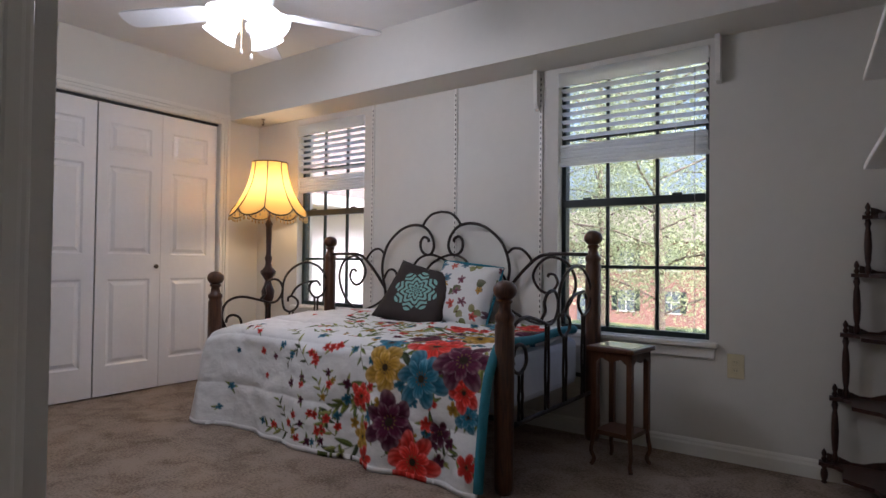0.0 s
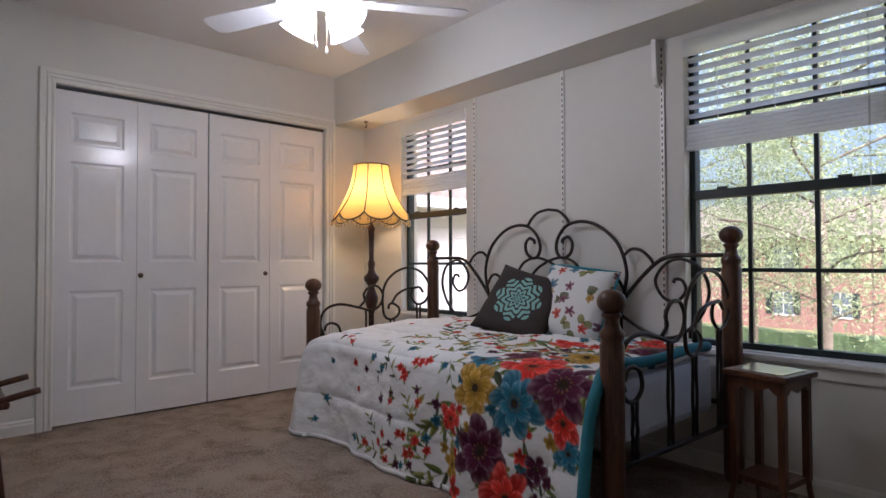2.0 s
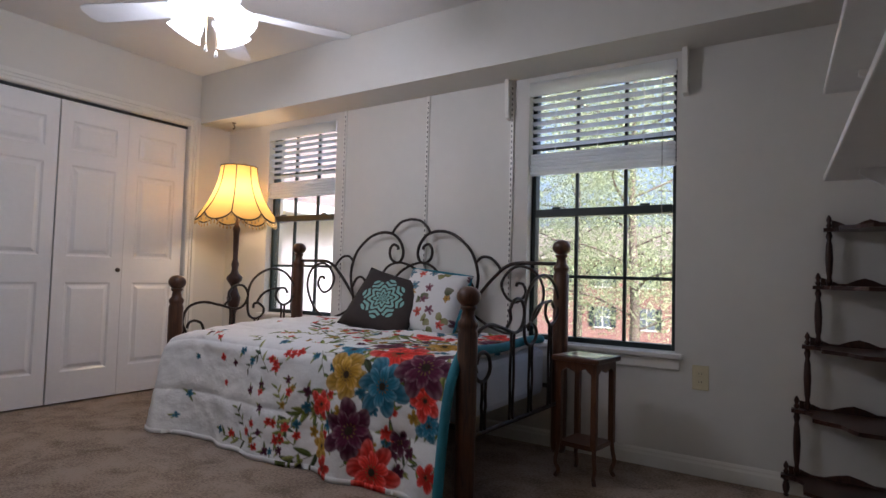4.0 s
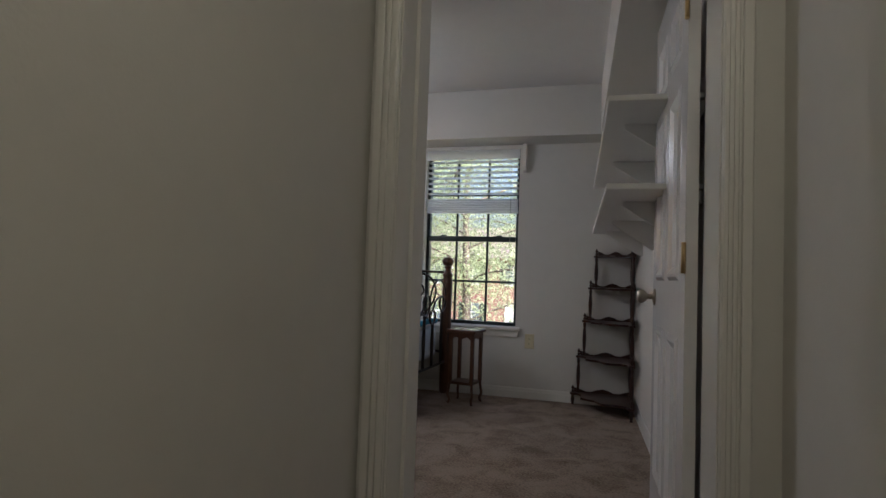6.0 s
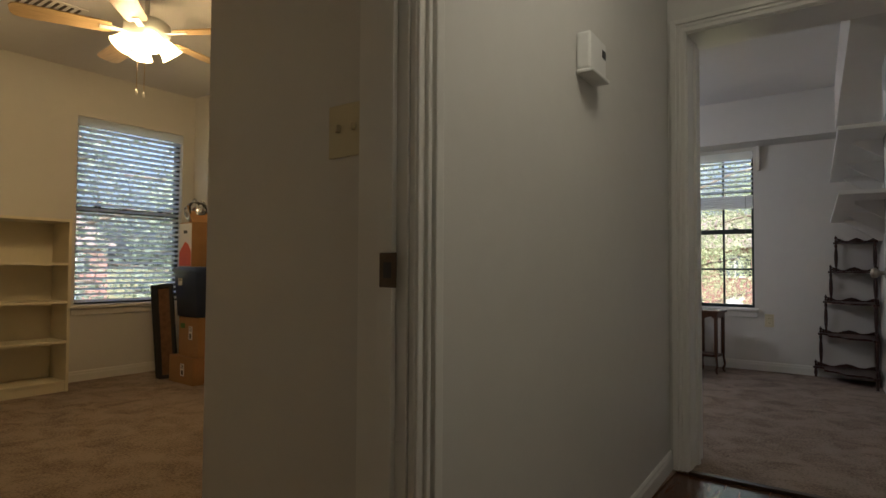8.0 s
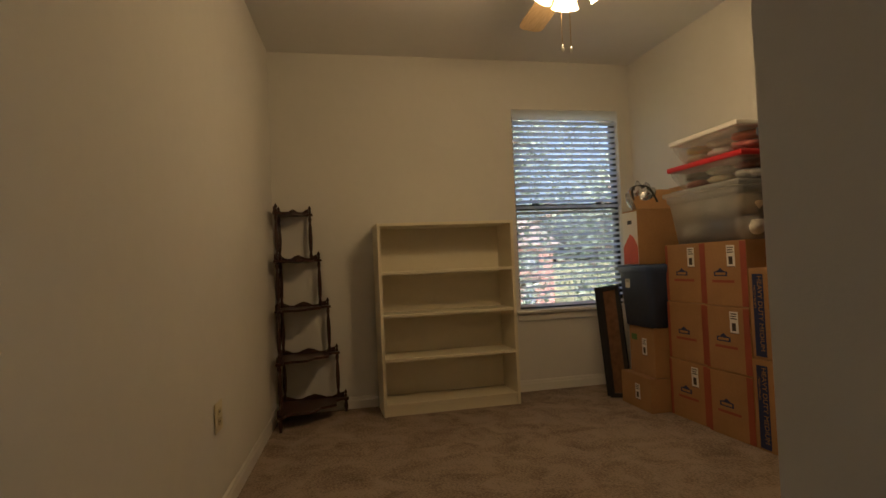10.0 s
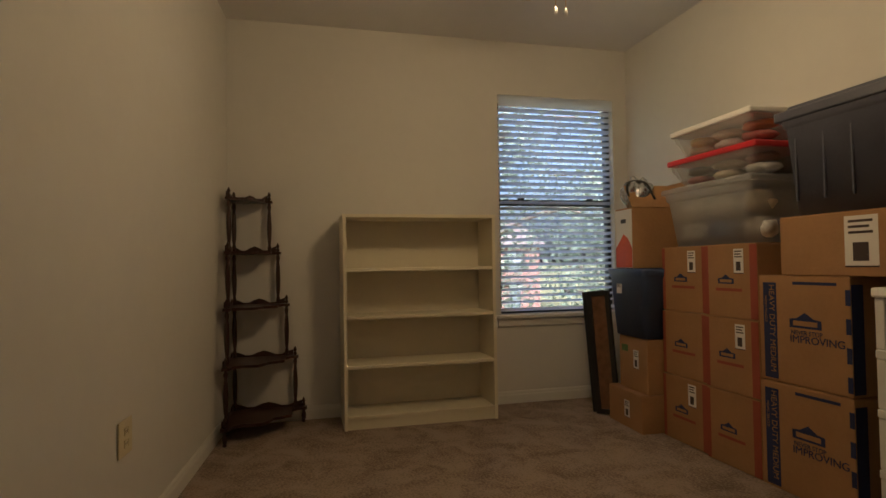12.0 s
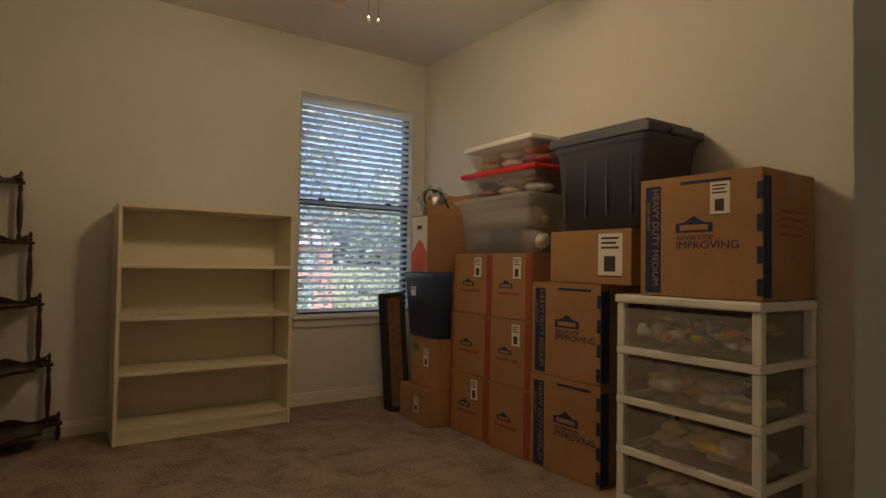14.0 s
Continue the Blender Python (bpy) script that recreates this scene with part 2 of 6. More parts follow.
def floral(name):
    """White cloth printed with small flowers and sprigs (UV in metres)."""
    m = bpy.data.materials.new(name)
    m.use_nodes = True
    nt = m.node_tree
    k = Nodes(nt)
    b = nt.nodes["Principled BSDF"]
    b.inputs["Roughness"].default_value = 0.85
    uv = nt.nodes.new("ShaderNodeUVMap")
    wob = nt.nodes.new("ShaderNodeTexNoise")
    wob.inputs["Scale"].default_value, wob.inputs["Detail"].default_value = 9, 3
    nt.links.new(uv.outputs[0], wob.inputs["Vector"])
    va = nt.nodes.new("ShaderNodeVectorMath")
    va.operation = "MULTIPLY_ADD"
    va.inputs[1].default_value = (0.07, 0.07, 0.0)
    nt.links.new(wob.outputs["Color"], va.inputs[0])
    nt.links.new(uv.outputs[0], va.inputs[2])
    col = (0.72, 0.72, 0.71, 1)
    greens = [(0.13, 0.16, 0.03), (0.20, 0.21, 0.06), (0.07, 0.09, 0.03), (0.24, 0.24, 0.10)]
    brights = [(0.55, 0.03, 0.02), (0.10, 0.012, 0.05), (0.03, 0.15, 0.24), (0.42, 0.22, 0.02), (0.50, 0.05, 0.03), (0.14, 0.02, 0.06)]

    def layer(scale, shift, petals, reach, colours, chance, narrow=0.0):
        nonlocal col
        off = nt.nodes.new("ShaderNodeVectorMath")
        off.inputs[1].default_value = (shift, shift * 1.7, 0)
        nt.links.new(va.outputs[0], off.inputs[0])
        vo = nt.nodes.new("ShaderNodeTexVoronoi")
        vo.voronoi_dimensions = "2D"
        vo.inputs["Scale"].default_value, vo.inputs["Randomness"].default_value = scale, 0.75
        nt.links.new(off.outputs[0], vo.inputs["Vector"])
        sub = nt.nodes.new("ShaderNodeVectorMath")
        sub.operation = "SUBTRACT"
        nt.links.new(off.outputs[0], sub.inputs[0])
        nt.links.new(vo.outputs["Position"], sub.inputs[1])
        sp = nt.nodes.new("ShaderNodeSeparateXYZ")
        nt.links.new(sub.outputs[0], sp.inputs[0])
        rc = nt.nodes.new("ShaderNodeSeparateColor")
        nt.links.new(vo.outputs["Color"], rc.inputs[0])
        r1, r2 = rc.outputs[0], rc.outputs[1]
        ang = k.m("ADD", k.m("ARCTAN2", sp.outputs[1], sp.outputs[0]), k.m("MULTIPLY", r2, 6.28))
        dist = k.m("POWER", k.m("ADD", k.m("POWER", sp.outputs[0], 2.0), k.m("POWER", sp.outputs[1], 2.0)), 0.5)
        lobe = k.m("ABSOLUTE", k.m("COSINE", k.m("MULTIPLY", ang, petals / 2)))
        edge = k.m("MULTIPLY", k.m("ADD", 0.35 - narrow, k.m("MULTIPLY", lobe, 0.65 + narrow)), reach)
        inside = k.m("LESS_THAN", dist, edge)
        inside = k.m("MULTIPLY", inside, k.m("LESS_THAN", r1, chance))
        c = k.palette(k.m("FRACT", k.m("MULTIPLY", r2, 7.3)), colours)
        vein = k.m("MULTIPLY", k.m("POWER", k.m("DIVIDE", dist, reach), 1.5), 0.75)
        tone = k.m("MULTIPLY", wob.outputs["Fac"], 0.7)
        c = k.mix(k.m("MULTIPLY", vein, tone), c, (0.72, 0.62, 0.55, 1))
        c = k.mix(k.m("LESS_THAN", dist, reach * 0.14), c, (0.10, 0.05, 0.02, 1))
        col = k.mix(inside, col, c)

    layer(12.0, 3.1, 2, 0.045, greens, 0.55, 0.3)
    layer(13.0, 1.3, 5, 0.030, brights, 0.45)
    nt.links.new(col, b.inputs["Base Color"])
    bn, n3 = nt.nodes.new("ShaderNodeBump"), nt.nodes.new("ShaderNodeTexNoise")
    n3.inputs["Scale"].default_value = 14
    bn.inputs["Strength"].default_value, bn.inputs["Distance"].default_value = 0.5, 0.02
    nt.links.new(uv.outputs[0], n3.inputs["Vector"])
    nt.links.new(n3.outputs["Fac"], bn.inputs["Height"])
    nt.links.new(bn.outputs[0], b.inputs["Normal"])
    return m


SPRIG = floral("floral_pillow_print")


def medallion():
    m = mat("brown_cushion_cloth", (0.030, 0.020, 0.017), 0.8, vary=0.15, scale=30)
    nt = m.node_tree
    k = Nodes(nt)
    uv = nt.nodes.new("ShaderNodeUVMap")
    sp = nt.nodes.new("ShaderNodeSeparateXYZ")
    nt.links.new(uv.outputs[0], sp.inputs[0])
    x, y = sp.outputs[0], sp.outputs[1]
    d = k.m("POWER", k.m("ADD", k.m("POWER", x, 2.0), k.m("POWER", y, 2.0)), 0.5)
    a = k.m("ARCTAN2", y, x)
    edge = k.m("ADD", 0.105, k.m("MULTIPLY", k.m("ABSOLUTE", k.m("COSINE", k.m("MULTIPLY", a, 4.0))), 0.035))
    rings = k.m("SINE", k.m("ADD", k.m("MULTIPLY", d, 190.0), k.m("MULTIPLY", k.m("COSINE", k.m("MULTIPLY", a, 8.0)), 2.2)))
    f = k.m("MULTIPLY", k.m("LESS_THAN", d, edge), k.m("GREATER_THAN", rings, -0.35))
    b = nt.nodes["Principled BSDF"]
    old = b.inputs["Base Color"].links[0].from_socket
    nt.links.new(k.mix(f, old, (0.22, 0.42, 0.38, 1)), b.inputs["Base Color"])
    return m


CUSHION = medallion()

# ---- building blocks ----


def add_box(bm, lo, hi, bevel=0.0, m=None):
    r = bmesh.ops.create_cube(bm, size=1)["verts"]
    c = [(a + b) / 2 for a, b in zip(lo, hi)]
    s = [abs(b - a) for a, b in zip(lo, hi)]
    for vert in r:
        vert.co = Vector([c[i] + vert.co[i] * s[i] for i in range(3)])
    if bevel:
        ed = list({e for vert in r for e in vert.link_edges})
        out = bmesh.ops.bevel(bm, geom=ed, offset=bevel, segments=2, affect="EDGES", profile=0.5)
        r = list({vert for f in out["faces"] for vert in f.verts} | {vert for vert in r if vert.is_valid})
    if m is not None:
        for vert in r:
            vert.co = m @ vert.co
    return bm


def boxed(lo, hi, bevel=0.004):
    return add_box(bmesh.new(), lo, hi, bevel)


def lathe(profile, seg=20, place=(0, 0, 0), bm=None):
    """Turned shape from (radius, height) pairs."""
    bm = bm or bmesh.new()
    rings = []
    for r, z in profile:
        rings.append([bm.verts.new((place[0] + r * math.cos(2 * math.pi * i / seg), place[1] + r * math.sin(2 * math.pi * i / seg), place[2] + z)) for i in range(seg)])
    for a, b in zip(rings, rings[1:]):
        for i in range(seg):
            f = bm.faces.new((a[i], a[(i + 1) % seg], b[(i + 1) % seg], b[i]))
            f.smooth = True
    for ring in (rings[0][::-1], rings[-1]):
        bm.faces.new(ring)
    return bm


def smooth_path(pts, steps=8):
    """A flowing line through a few points."""
    p = [Vector(q) for q in pts]
    p = [2 * p[0] - p[1]] + p + [2 * p[-1] - p[-2]]
    out = []
    for i in range(1, len(p) - 2):
        for s in range(steps):
            t = s / steps
            a, b, c, d = p[i - 1:i + 3]
            out.append(0.5 * (2 * b + (c - a) * t + (2 * a - 5 * b + 4 * c - d) * t * t + (3 * b - a - 3 * c + d) * t ** 3))
    return out + [p[-2]]


def tube(pts, r, seg=8, bm=None):
    bm = bm or bmesh.new()
    rings, side = [], None
    for i, q in enumerate(pts):
        way = (pts[min(i + 1, len(pts) - 1)] - pts[max(i - 1, 0)]).normalized()
        if side is None:
            side = way.orthogonal().normalized()
        side = (side - way * side.dot(way)).normalized()
        up = way.cross(side)
        rings.append([bm.verts.new(q + r * (math.cos(2 * math.pi * j / seg) * side + math.sin(2 * math.pi * j / seg) * up)) for j in range(seg)])
    for a, b in zip(rings, rings[1:]):
        for j in range(seg):
            bm.faces.new((a[j], a[(j + 1) % seg], b[(j + 1) % seg], b[j])).smooth = True
    bm.faces.new(rings[0][::-1]), bm.faces.new(rings[-1])
    return bm


def part(name, bm, material, parent=None, label=""):
    me = bpy.data.meshes.new(name)
    bmesh.ops.recalc_face_normals(bm, faces=bm.faces)
    bm.to_mesh(me)
    bm.free()
    me.materials.append(material)
    ob = new(name, me)
    ob.parent = parent
    if label:
        ob["label"] = label
    return ob


def shared(name, mesh, parent, m):
    """One more alike piece on a mesh already made."""
    ob = new(name, mesh)
    ob.parent, ob.matrix_local = parent, m
    return ob


def thing(name, label, category, place=(0, 0, 0), turn=0.0, group=""):
    ob = new(name)
    ob.matrix_world = pose(*place, 0, 0, turn)
    ob.empty_display_size = 0.1
    return tagged(ob, label, category, group)


def structure(name, bm, material, label, category="wall"):
    return tagged(part(name, bm, material), label, category, kind="structure")


def wall(axis, at0, at1, a0, a1, z0, z1, holes=()):
    """A wall with thickness from at0 to at1 across the axis and openings (a0, a1, z0, z1) through it."""
    bm = bmesh.new()
    aa = sorted({a0, a1, *[h for q in holes for h in q[:2]]})
    zz = sorted({z0, z1, *[h for q in holes for h in q[2:]]})
    for p, q in zip(aa, aa[1:]):
        for s, t in zip(zz, zz[1:]):
            mid = ((p + q) / 2, (s + t) / 2)
            if any(h[0] < mid[0] < h[1] and h[2] < mid[1] < h[3] for h in holes):
                continue
            add_box(bm, (at0, p, s) if axis == "x" else (p, at0, s), (at1, q, t) if axis == "x" else (q, at1, t))
    bmesh.ops.remove_doubles(bm, verts=bm.verts, dist=0.0005)
    seen = {}
    for f in bm.faces:
        seen.setdefault(tuple(round(c, 3) for c in f.calc_center_median()), []).append(f)
    bmesh.ops.delete(bm, geom=[f for fs in seen.values() if len(fs) > 1 for f in fs], context="FACES_ONLY")
    return bm


def casing(axis, face, out, a0, a1, z1, width=0.085, depth=0.022, z0=0.0):
    """A moulded door casing on three sides: flat board with two proud beads."""
    bm = bmesh.new()
    for k0, k1, d in ((0.0, 1.0, depth * 0.6), (0.04, 0.22, depth * 0.85), (0.36, 0.52, depth), (0.62, 0.95, depth * 1.15)):
        o0, o1 = width * k0, width * k1
        f1 = face + out * d
        lo, hi = min(face, f1), max(face, f1)
        for p, q in ((a0 - o1, a0 - o0), (a1 + o0, a1 + o1)):
            add_box(bm, (lo, p, z0) if axis == "x" else (p, lo, z0), (hi, q, z1 + o1) if axis == "x" else (q, hi, z1 + o1), 0.003)
        add_box(bm, (lo, a0 - o0, z1 + o0) if axis == "x" else (a0 - o0, lo, z1 + o0), (hi, a1 + o0, z1 + o1) if axis == "x" else (a1 + o0, hi, z1 + o1), 0.003)
    return bm

# ---- structure ----
NY, CX, ROOMZ, SOFZ = 3.08, -4.57, 2.48, 2.09
DL, DR = -0.81, 0.034          # bedroom door opening
W2, W1 = (-1.80, -0.985, 0.575, 2.06), (-4.06, -3.33, 0.60, 2.04)
R2X, R2N, R2Z = -5.32, 0.02, 2.55
W3 = (-1.00, -0.10, 0.62, 2.17)


def slanted(p, q, thick, z0, z1):
    """A straight wall from plan point p to q, its thickness to the right of that way."""
    a, b = Vector((*p, 0)), Vector((*q, 0))
    way = (b - a).normalized()
    off = Vector((way.y, -way.x, 0)) * thick
    bm = bmesh.new()
    vs = [bm.verts.new(v + Vector((0, 0, z))) for z in (z0, z1) for v in (a, b, b + off, a + off)]
    for f in ((0, 1, 2, 3), (4, 5, 6, 7), (0, 1, 5, 4), (1, 2, 6, 5), (2, 3, 7, 6), (3, 0, 4, 7)):
        bm.faces.new([vs[i] for i in f])
    return bm


structure("floor", boxed((-5.5, -0.165, -0.25), (0.4, 3.3, 0.0), 0), CARPET, "beige cut-pile bedroom carpet with soft footmarks", "floor")
bm = add_box(bmesh.new(), (-5.6, -3.4, -0.25), (-0.87, -0.165, 0.0))
structure("floor_2", bm, CARPET, "beige-brown cut-pile carpet in the storage room", "floor")
hall_floor = structure("floor_3", boxed((-0.87, -5.0, -0.25), (0.5, -0.165, -0.012), 0), LAMINATE, "dark reddish wood laminate hall floor", "floor")
structure("threshold", boxed((DL, -0.185, -0.012), (DR, -0.15, 0.004), 0.002), BRONZE, "dark metal carpet strip in the doorway", "trim")
structure("ceiling", boxed((-5.5, 0.03, ROOMZ), (0.4, 3.3, ROOMZ + 0.1), 0), CEIL, "white painted bedroom ceiling", "ceiling")
structure("ceiling_2", boxed((-5.6, -3.4, R2Z), (-0.86, 0.1, R2Z + 0.1), 0), CEIL, "white painted storage room ceiling", "ceiling")
structure("ceiling_3", boxed((-0.86, -5.0, 2.44), (0.5, -0.17, 2.60), 0), CEIL, "white painted hall ceiling", "ceiling")
structure("wall_north", wall("y", NY, NY + 0.16, -5.7, 0.3, -3.1, 2.7, [W1, W2]), PAINT, "off-white painted window wall of the bedroom")
structure("wall_west", wall("x", CX - 0.12, CX, 0.10, NY, 0, ROOMZ, [(0.885, 2.705, 0, 2.05)]), PAINT, "off-white painted closet wall")
structure("closet_back", wall("x", -5.3, -5.2, 0.13, NY, 0, ROOMZ), PAINT, "plain closet back wall")
structure("wall_south", wall("y", 0.024, 0.13, -5.3, -1.0, 0, ROOMZ), PAINT, "off-white painted partition wall of the bedroom")
structure("wall_stub", wall("y", 0.13, 0.272, -1.46, -1.23, 0, ROOMZ), PAINT, "off-white painted wall corner beside the bedroom doorway")
structure("wall_door", wall("y", -0.165, 0.085, -1.0, 0.45, 0, 2.7, [(DL, DR, 0, 2.05)]), PAINT, "off-white wall round the bedroom doorway")
structure("wall_east", slanted((-0.05, NY), (0.125, 0.085), -0.12, 0, ROOMZ), PAINT, "off-white painted side wall carrying shelves")
structure("soffit", boxed((CX, 2.79, SOFZ), (0.1, NY, ROOMZ), 0.004), PAINT, "boxed-in beam over the bedroom windows", "soffit")
structure("soffit_2", slanted((-0.33, 2.79), (-0.17, 0.085), -0.5, 2.10, ROOMZ), PAINT, "boxed-in beam along the side wall", "soffit")
structure("hall_wall_west", wall("x", -0.91, -0.79, -5.0, -2.20, 0, 2.5, [(-3.08, -2.235, 0, 2.05)]), PAINT, "cream painted hall wall with a doorway")
structure("hall_wall_west_2", slanted((-0.791, -2.20), (-0.895, -0.165), -0.12, 0, 2.5), PAINT, "cream painted hall wall with a door chime")
structure("hall_wall_east", wall("x", 0.17, 0.29, -5.0, -0.165, 0, 2.5), PAINT, "cream painted hall wall")
structure("hall_wall_south", wall("y", -5.1, -5.0, -1.0, 0.45, 0, 2.5), PAINT, "cream painted end wall of the hall")
structure("switch_wall", wall("y", -2.13, -2.01, -1.592, -0.91, 0, R2Z), PAINT, "warm cream wall with a light switch")
structure("chase_wall", wall("x", -1.592, -1.45, -2.01, R2N, 0, R2Z), PAINT, "cream wall beside the stacked boxes")
structure("wall_north_2", wall("y", R2N - 0.004, R2N, -5.5, -1.45, 0, R2Z), PAINT, "cream painted wall behind the boxes")
structure("wall_west_2", wall("x", R2X - 0.16, R2X, -3.3, R2N - 0.004, -0.2, R2Z, [W3]), PAINT, "cream painted window wall of the storage room")
structure("wall_south_2", slanted((R2X, -2.80), (-0.91, -3.17), 0.15, 0, R2Z), PAINT, "cream painted wall with an outlet")

# trim
structure("trim", casing("x", CX, 1, 0.885, 2.705, 2.05), TRIM, "white moulded casing round the closet", "trim")
structure("trim_2", casing("y", -0.165, -1, DL, DR, 2.05, 0.07), TRIM, "white moulded casing round the bedroom door", "trim")
structure("trim_3", casing("y", 0.085, 1, DL, DR, 2.05, 0.07), TRIM, "white moulded casing inside the bedroom", "trim")
structure("trim_4", casing("x", -0.79, 1, -3.08, -2.235, 2.05, 0.075), TRIM, "white moulded casing round the storage room door", "trim")
for i, (p, q) in enumerate((((DL, -0.165, 0), (DL + 0.004, 0.085, 2.05)), ((DR - 0.004, -0.165, 0), (DR, 0.085, 2.05)), ((DL, -0.165, 2.046), (DR, 0.085, 2.05)),
                            ((DL + 0.004, -0.05, 0), (DL + 0.016, -0.015, 2.04)), ((-0.91, -2.24, 0), (-0.79, -2.235, 2.05)), ((-0.85, -2.252, 0), (-0.815, -2.24, 2.04)),
                            ((-0.91, -3.08, 2.045), (-0.79, -2.235, 2.05)))):
    structure("jamb", boxed(p, q, 0.001), TRIM, "white painted door jamb lining", "trim")


def baseboard(p, q, inward):
    a, b = Vector((*p, 0)), Vector((*q, 0))
    n = Vector((*inward, 0)).normalized()
    bm = bmesh.new()
    prof = ((0, 0), (0.013, 0), (0.013, 0.055), (0.009, 0.066), (0.009, 0.074), (0.004, 0.084), (0, 0.085))
    rings = [[bm.verts.new(e + n * d + Vector((0, 0, z))) for d, z in prof] for e in (a, b)]
    for i in range(len(prof)):
        j = (i + 1) % len(prof)
        bm.faces.new((rings[0][i], rings[0][j], rings[1][j], rings[1][i]))
    bm.faces.new(rings[0]), bm.faces.new(rings[1][::-1])
    structure("baseboard", bm, TRIM, "white painted moulded baseboard", "baseboard")


baseboard((CX, NY), (-0.06, NY), (0, -1))
baseboard((CX, 0.14), (CX, 0.80), (1, 0))
baseboard((CX, 2.795), (CX, NY), (1, 0))
baseboard((-0.05, NY - 0.01), (0.11, 0.2), (-1, 0))
baseboard((-0.793, -2.155), (-0.895, -0.165), (1, 0.05))
baseboard((0.17, -5), (0.17, -0.165), (-1, 0))
baseboard((R2X, -2.80), (R2X, 0.0), (1, 0))
baseboard((R2X, -2.80), (-1.7, -3.10), (0, 1))
baseboard((-0.91, -2.13), (-1.592, -2.13), (0, -1))
baseboard((R2X, R2N - 0.004), (-1.592, R2N - 0.004), (0, -1))

# shelf standards and panel seams on the window wall
for x in (-3.24, -2.515, -1.905):
    bm = boxed((x - 0.011, NY - 0.012, 0.62), (x + 0.011, NY, SOFZ), 0.002)
    ss = tagged(part("shelf_standard", bm, TRIM), "white slotted metal shelf standard on the wall", "shelf standard", "wall shelf standards")
    bm = bmesh.new()
    for j in range(44):
        add_box(bm, (x - 0.003, NY - 0.0135, 0.66 + j * 0.032), (x + 0.003, NY - 0.0122, 0.675 + j * 0.032))
    part("slots", bm, BLACKPL, ss, "dark punched slots")
for x in (-0.94, -1.925):
    bm = bmesh.new()
    pr = [(0.0, 0.0), (0.055, 0.0), (0.055, -0.05), (0.048, -0.19), (0.036, -0.225), (0.0, -0.235)]
    rg = [[bm.verts.new((x + e, NY - d, SOFZ + h)) for d, h in pr] for e in (-0.012, 0.012)]
    for j in range(6):
        bm.faces.new((rg[0][j], rg[0][(j + 1) % 6], rg[1][(j + 1) % 6], rg[1][j]))
    bm.faces.new(rg[0]), bm.faces.new(rg[1][::-1])
    tagged(part("wall_bracket", bm, TRIM), "white wooden bracket with rounded foot under the beam", "bracket", "beam brackets")
hook = thing("ceiling_hook", "small dark metal hook under the beam", "hook", (-4.28, 2.90, SOFZ))
part("hook_plate", lathe([(0.016, -0.006), (0.016, 0.0)], 12), BRONZE, hook)
part("hook_stem", tube(smooth_path([(0, 0, 0), (0, 0, -0.02), (0.012, 0, -0.035), (0, 0, -0.05), (-0.01, 0, -0.04)], 5), 0.004, 6), BRONZE, hook)


